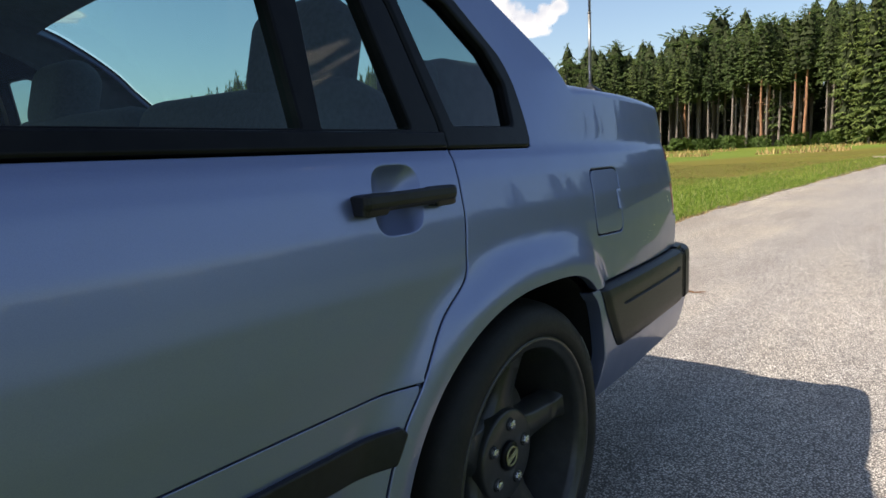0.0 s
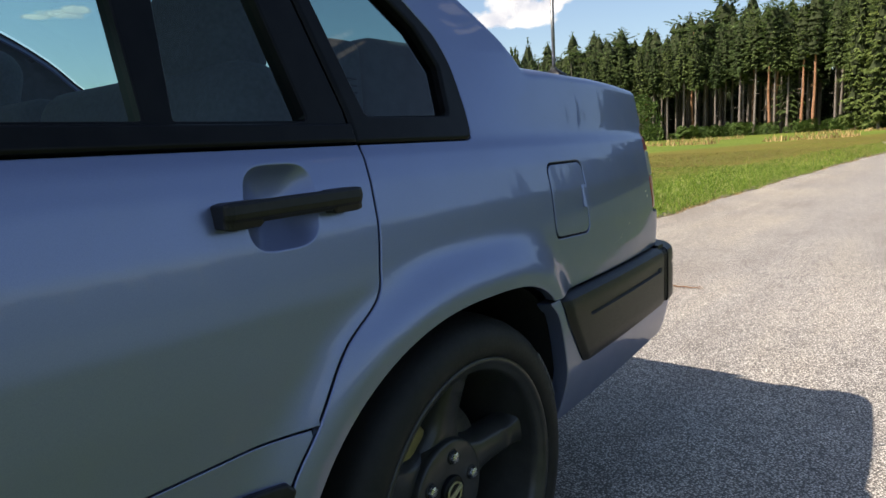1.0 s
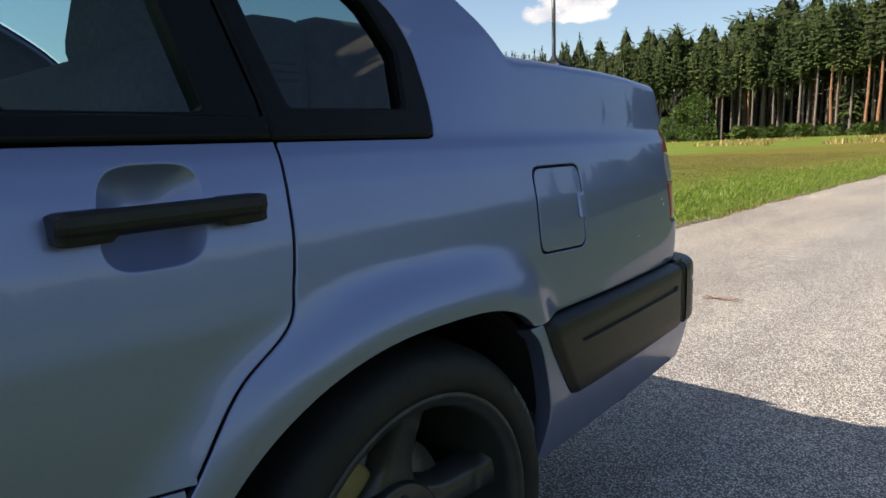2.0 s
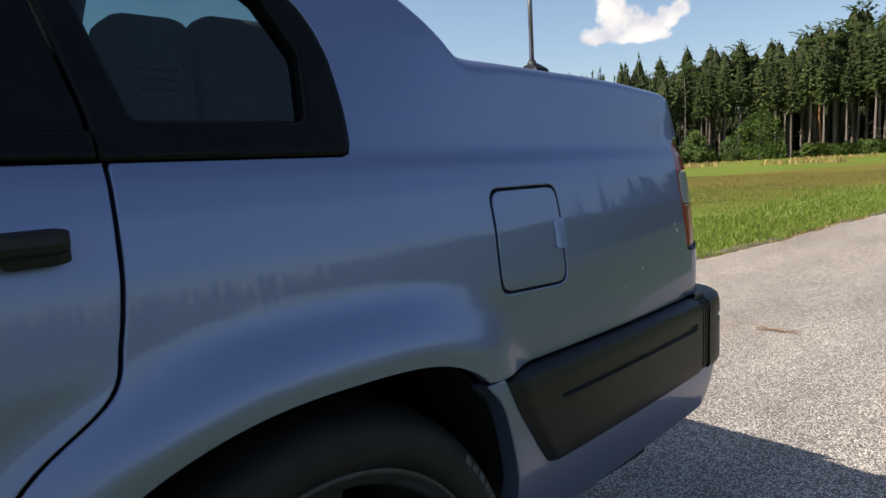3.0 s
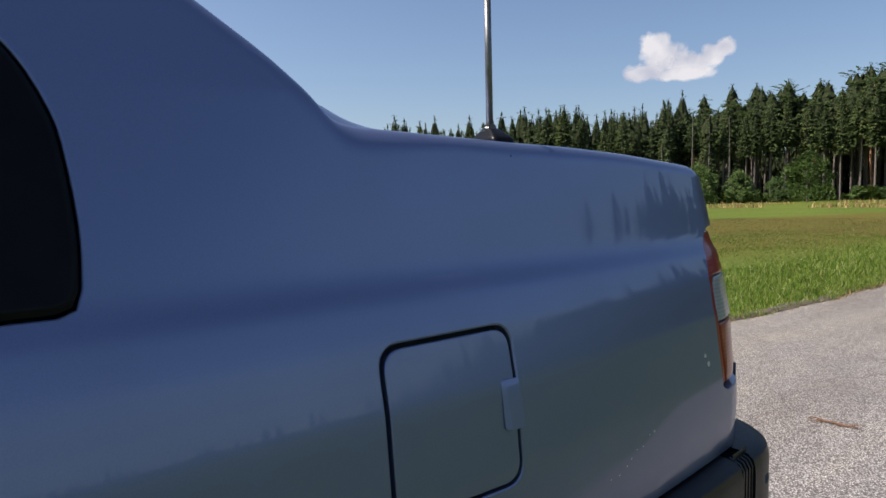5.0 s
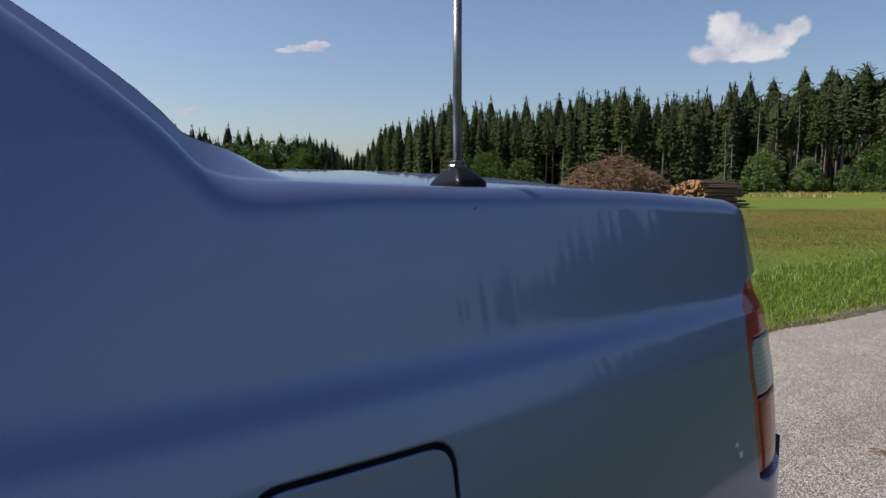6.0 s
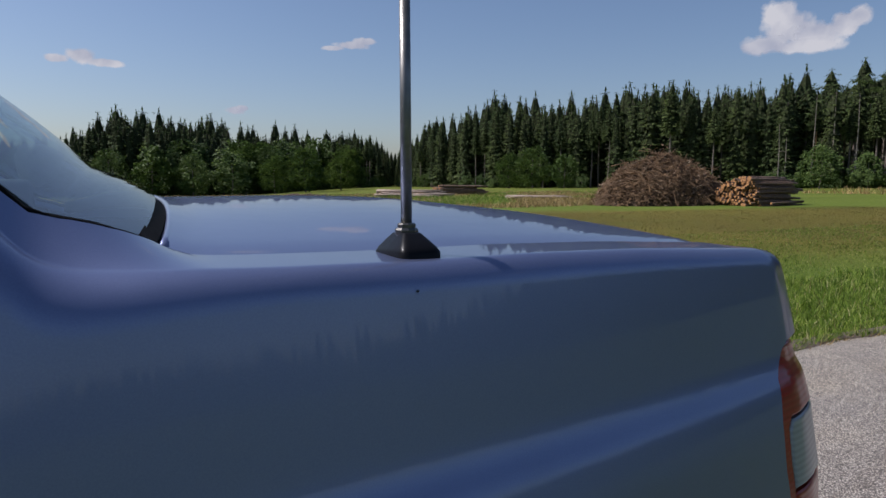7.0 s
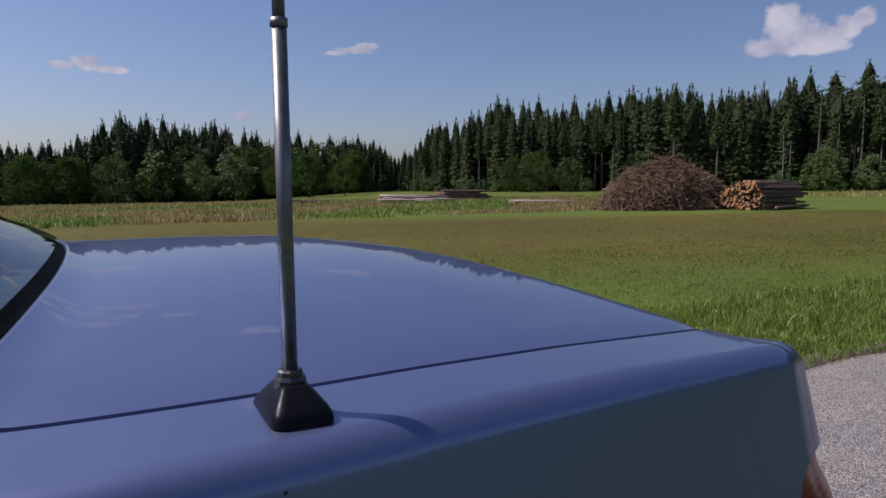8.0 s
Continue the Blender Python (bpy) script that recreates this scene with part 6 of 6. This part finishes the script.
def brush_heap(x, y, wide, deep, high):
    """A great heap of cut branches: a tangle of bowed boughs with fine twigs over a dense core."""
    rnd = random.Random(77)
    verts, faces = [], []

    def top_at(px, py):
        r = math.hypot(px / (wide / 2), py / (deep / 2))
        lump = 1.0 + 0.20 * noise.noise(Vector((px * 0.9, py * 0.9, 2.0))) + 0.10 * noise.noise(Vector((px * 2.4, py * 2.4, 5.0)))
        return high * max(0.0, 1 - r ** 2.0) ** 0.75 * lump

    def stick(p, q, t):
        d = q - p
        a = d.orthogonal().normalized() * t
        b = d.cross(a).normalized() * t
        k = len(verts)
        verts.extend([p + a, p - a * 0.5 + b * 0.87, p - a * 0.5 - b * 0.87, q])
        faces.extend([(k, k + 1, k + 3), (k + 1, k + 2, k + 3), (k + 2, k, k + 3)])
    for _ in range(5200):
        w, r = rnd.uniform(0, 6.283), math.sqrt(rnd.uniform(0, 1))
        px, py = math.cos(w) * r * wide / 2, math.sin(w) * r * deep / 2
        top = top_at(px, py)
        c = Vector((px, py, max(0.05, top * rnd.uniform(0.84, 1.0))))
        l = rnd.uniform(0.35, 1.0) if rnd.random() < 0.88 else rnd.uniform(1.0, 2.2)
        # boughs lie roughly along the slope of the heap
        w2 = rnd.uniform(0, 6.283)
        ahead = (math.cos(w2), math.sin(w2))
        rise = (top_at(px + 0.3 * ahead[0], py + 0.3 * ahead[1]) - top) / 0.3
        d = Vector((ahead[0], ahead[1], max(-1.2, min(1.0, rise)) * 0.9 + rnd.gauss(0, 0.22))).normalized() * l / 2
        t = rnd.uniform(0.009, 0.022) * (1 if l < 1.0 else 1.6)
        bow = Vector((rnd.gauss(0, 0.09), rnd.gauss(0, 0.09), rnd.uniform(0.0, 0.16))) * l
        stick(c - d, c + bow, t)
        stick(c + d, c + bow, t * 0.8)
        for _ in range(6):
            q = c + bow * rnd.random() + d * rnd.uniform(-0.9, 0.9)
            e = Vector((rnd.gauss(0, 1), rnd.gauss(0, 1), rnd.gauss(0.1, 0.7))).normalized() * rnd.uniform(0.10, 0.36)
            n = e.orthogonal().normalized() * rnd.uniform(0.010, 0.024)
            k = len(verts)
            verts.extend([q - n, q + n, q + e])
            faces.append((k, k + 1, k + 2))
    heap = tagged(new("brush_heap", mesh_of("brush_heap", verts, faces, BRUSH, smooth=False)), "great heap of dry brown cut branches on the meadow", "brush heap", kind="stuff")
    heap.location = (x, y, float(ground_z(x, y)))
    pos, quads = [], []
    for i in range(41):
        for j in range(41):
            px, py = (i / 20 - 1) * wide / 2, (j / 20 - 1) * deep / 2
            pos.append((px, py, max(-0.1, top_at(px, py) * 0.90 - 0.06 + 0.06 * noise.noise(Vector((px * 5, py * 5, 0))))))
    for i in range(40):
        quads += [(i * 41 + j, (i + 1) * 41 + j, (i + 1) * 41 + j + 1, i * 41 + j + 1) for j in range(40)]
    # core coloured dark to paint the shade between the branches
    child("heap_core", mesh_of("heap_core", pos, quads, simple("brush_core_shade", (0.022, 0.014, 0.008), (0.085, 0.050, 0.028), 9, 0.95, bumps=0.05)), heap, "dark inside of the heap")


def build_timber():
    rnd = random.Random(9)
    az = radians(40.0)
    brush_heap(0.4 + 33.8 * math.cos(az), 33.8 * math.sin(az) - 0.2, 7.4, 5.0, 2.25)
    log_pile("stack of cut spruce logs with orange ends beside the brush heap", 27.2, 18.3, radians(0), 4.3, 14, rnd, 0.66, 8)
    log_pile("low stack of logs out on the meadow", 29.6, 48.2, radians(-8), 2.2, 7, rnd, 0.85, 3)
    log_pile("untidy spread of pale poles on the meadow", 23.4, 46.4, radians(-32), 4.6, 4, rnd, 0.95, 8, PALELOGS)
    log_pile("flat row of short logs on the meadow", 16.4, 46.8, radians(60), 3.4, 2, rnd, 0.8, 5)
    log_pile("few short logs lying low in the meadow grass", 27.6, 35.4, radians(-40), 1.6, 2, rnd, 0.75, 3, PALELOGS)


build_timber()


# ---------------------------------------------------------------- grass
def blades(name, mat, label, xy, height, width, seed, lean=0.5):
    """One sheet of many single blades."""
    rs = np.random.RandomState(seed)
    n = len(xy)
    x, y = xy[:, 0], xy[:, 1]
    tuft = np.clip(0.5 + np.array([0.7 * noise.noise(Vector((a * 2.2, b * 2.2, 0.7))) + 0.4 * noise.noise(Vector((a * 0.6, b * 0.6, 4.0))) for a, b in zip(x, y)]), 0, 1)
    h = height * rs.uniform(0.4, 1.2, n) * (0.6 + 0.8 * tuft)
    w = width * rs.uniform(0.7, 1.4, n)
    a = rs.uniform(0, 2 * math.pi, n)
    tilt = rs.uniform(0.05, lean, n)
    b = rs.uniform(0, 2 * math.pi, n)
    z = ground_z(xy[:, 0], xy[:, 1]) - 0.01
    root = np.column_stack([xy, z])
    side = np.column_stack([np.cos(a), np.sin(a), 0 * a]) * w[:, None]
    bow = np.column_stack([np.cos(b) * tilt, np.sin(b) * tilt, np.ones(n)]) * h[:, None]
    mid = root + bow * np.array([0.35, 0.35, 0.6])
    tip = root + bow * np.array([1.0, 1.0, 0.95])
    v = np.empty((n, 5, 3))
    v[:, 0], v[:, 1], v[:, 2], v[:, 3], v[:, 4] = root - side, root + side, mid + side * 0.75, mid - side * 0.75, tip
    me = bpy.data.meshes.new(name)
    k = np.arange(n)[:, None] * 5
    loops = np.concatenate([k + [0, 1, 2, 3], k + [3, 2, 4]], 1).ravel()
    me.vertices.add(n * 5)
    me.vertices.foreach_set("co", v.ravel())
    me.loops.add(n * 7)
    me.loops.foreach_set("vertex_index", loops.astype(np.int32))
    me.polygons.add(n * 2)
    starts = (np.arange(n)[:, None] * 7 + [0, 4]).ravel()
    me.polygons.foreach_set("loop_start", starts.astype(np.int32))
    me.update(calc_edges=True)
    me.materials.append(mat)
    return tagged(new(name, me), label, "grass", kind="stuff")


def scatter(n, x0, x1, depth, seed, power=1.0, start=0.0, fall=2.6):
    """Points beyond the road's edge, thinning out with distance along and across."""
    rs = np.random.RandomState(seed)
    x = x0 + (x1 - x0) * rs.uniform(0, 1, n) ** power
    y = road_edge(x) + start + depth * rs.uniform(0, 1, n) ** fall - 0.03
    return np.column_stack([x, y])


def build_grass():
    blades("verge_grass", GRASS, "long bright green grass along the road's edge", np.vstack([scatter(62000, 1.0, 16, 1.9, 1, 1.2, 0.0, 1.5), scatter(22000, 12, 40, 2.4, 2, 1.2, 0.0, 1.5), scatter(18000, -9, 1.1, 2.0, 4)]), 0.090, 0.0034, 3, 1.1)
    blades("meadow_grass", GRASS, "short green grass of the meadow beyond the verge", np.vstack([scatter(70000, 1.0, 18, 5.5, 31, 1.1, 1.2, 1.3), scatter(14000, 14, 40, 6.0, 32, 1.1, 1.4, 1.3)]), 0.040, 0.0034, 33, 1.3)
    blades("grass_stems", DRYGRASS, "thin pale stems standing above the verge grass", scatter(1600, 2.0, 30, 7.0, 21, 1.3), 0.17, 0.0022, 22, 0.7)
    blades("edge_grass", DRYGRASS, "dry grass and litter at the asphalt's edge", scatter(7000, 2.0, 30, 0.16, 5, 1.5, -0.05), 0.06, 0.004, 6, 1.2)
    blades("mown_grass", MOWNGRASS, "short olive-brown mown grass of the meadow", scatter(40000, 0.0, 30, 12, 7, 0.9, 3.2, 1.0), 0.035, 0.006, 8, 1.2)
    side = scatter(24000, -9, 9, 6.0, 17)
    side[:, 1] = road_edge(side[:, 0]) - 2.62 - 0.34 * step(-0.4, 0.5, side[:, 0]) - (side[:, 1] - road_edge(side[:, 0]))
    blades("near_verge_grass", GRASS, "short green grass along the other edge of the road", side, 0.06, 0.0035, 18, 1.1)
    rs = np.random.RandomState(12)
    az = np.radians(rs.uniform(44, 100, 90000))
    d = rs.uniform(20, 74, 90000)
    patch = np.array([noise.noise(Vector((p * math.cos(q) * 0.16, p * math.sin(q) * 0.16, 0.3))) for p, q in zip(d, az)])
    keep = patch > rs.uniform(-0.15, 0.10, 90000)
    tall = np.column_stack([d * np.cos(az), d * np.sin(az)])[keep & ((d * np.sin(az)) > 22)]
    blades("dry_meadow_grass", DRYGRASS, "tall dry straw-coloured grass across the meadow", tall, 0.23, 0.016, 13, 1.6)
    weeds = np.column_stack([d * np.cos(az), d * np.sin(az)])[(patch < -0.1) & (d * np.sin(az) > 21.5)][:16000]
    blades("green_weeds", GRASS, "rank green weeds among the dry grass", weeds, 0.24, 0.018, 14, 1.5)
    az = np.radians(rs.uniform(0, 40, 16000))
    d = rs.uniform(48, 92, 16000)
    tuft = np.column_stack([d * np.cos(az), d * np.sin(az)])
    wild = tuft[(np.sin(d * 0.24 + 2 * np.sin(az * 9)) > 0.86) & (np.sin(az * 37 + d * 0.05) > -0.4)]
    blades("far_dry_grass", DRYGRASS, "dry grass strip before the wood", wild[wild[:, 1] > 3], 0.42, 0.03, 15, 0.9)


build_grass()


def bark_strip(x, y, turn, length):
    rnd = random.Random(31)
    bm = bmesh.new()
    pts = [(length * (k / 9 - 0.5), 0.012 * math.sin(k * 0.9), 0.006 + 0.004 * math.sin(k * 1.7)) for k in range(10)]
    tube(bm, pts, [0.0010 + 0.0024 * math.sin(math.pi * (0.15 + 0.8 * k / 9)) for k in range(10)], 6)
    for _ in range(40):
        c = Vector((rnd.uniform(-0.5, 0.62) * length, rnd.gauss(0, 0.014), 0.003))
        a = Vector((rnd.uniform(0.006, 0.018), rnd.uniform(-0.006, 0.006), rnd.uniform(0, 0.006)))
        b = Vector((-a.y, a.x, 0)).normalized() * rnd.uniform(0.002, 0.005)
        bm.faces.new([bm.verts.new(c - a), bm.verts.new(c + b), bm.verts.new(c + a), bm.verts.new(c - b)])
    me = bpy.data.meshes.new("bark_strip")
    bm.to_mesh(me)
    bm.free()
    me.materials.append(DRYBARK)
    ob = tagged(new("bark_strip", me), "crumbling orange-brown strip of dry bark on the asphalt", "bark")
    ob.matrix_basis = pose(x, y, 0.002, 0, 0, turn)


bark_strip(3.02, 0.56, -84, 0.20)


# ---------------------------------------------------------------- clouds
def cloud(az, el, puffs, seed, label):
    """puffs: offsets to the right and up, and radii, in metres at 1500 m."""
    d = 1500.0
    a, e = radians(az), radians(el)
    at = Vector((d * math.cos(a), d * math.sin(a), d * math.tan(e)))
    pos, faces, uvs = [], [], []
    for k, (dx, dy, rx, ry) in enumerate(puffs):
        b = len(pos)
        dx, dy, rx, ry = (0.86 * q for q in (dx, dy, rx, ry))
        for sx, sy in ((-1, -1), (1, -1), (1, 1), (-1, 1)):
            pos.append((dx + sx * rx, dy + sy * ry, k * 1.5))
            uvs.append((0.5 + sx / 2, 0.5 + sy / 2))
        faces.append((b, b + 1, b + 2, b + 3))
    me = mesh_of("cloud", pos, faces, make_cloud("cloud_vapour", seed), smooth=False)
    layer = me.uv_layers.new(name="UVMap")
    for i, w in enumerate(uvs):
        layer.data[i].uv = w
    ob = tagged(new("cloud", me), label, "cloud", kind="structure")
    ob.matrix_basis = look(at, (0, 0, 0)) @ Matrix.Rotation(math.pi, 4, "Y")
    return ob


cloud(30.1, 10.9, [(-40, 6, 85, 62), (-62, 42, 55, 50), (-80, -26, 85, 36), (15, -8, 75, 40), (70, 8, 45, 36), (98, 22, 42, 34), (-10, -34, 110, 26)], 3.1, "small white cumulus cloud in a blue sky")
cloud(66.0, 10.8, [(0, 0, 70, 16), (28, 10, 45, 15), (-50, -8, 50, 10)], 7.7, "thin wisp of white cloud")
cloud(86.6, 8.7, [(0, 4, 50, 26), (-50, -6, 40, 15), (45, -8, 55, 14)], 1.9, "thin wisp of white cloud")
cloud(75.6, 5.3, [(0, 0, 40, 16), (15, 6, 25, 12)], 5.4, "thin wisp of white cloud")
cloud(84.5, 14.6, [(0, 0, 90, 14), (30, 5, 60, 14)], 9.2, "thin wisp of white cloud")
cloud(-37.5, 31.5, [(0, 22, 140, 24), (60, 36, 90, 20), (-40, -22, 120, 13), (40, -40, 90, 11)], 11.3, "broken bank of white cloud")
cloud(86.0, 16.4, [(0, 10, 75, 12), (30, -14, 80, 12), (-20, -34, 60, 12)], 13.7, "thin wisp of white cloud")
cloud(80.6, 16.2, [(0, 0, 55, 13), (30, 4, 40, 10)], 15.1, "thin wisp of white cloud")
cloud(73.8, 19.0, [(0, 0, 80, 20), (50, 8, 50, 14)], 17.9, "thin wisp of white cloud")
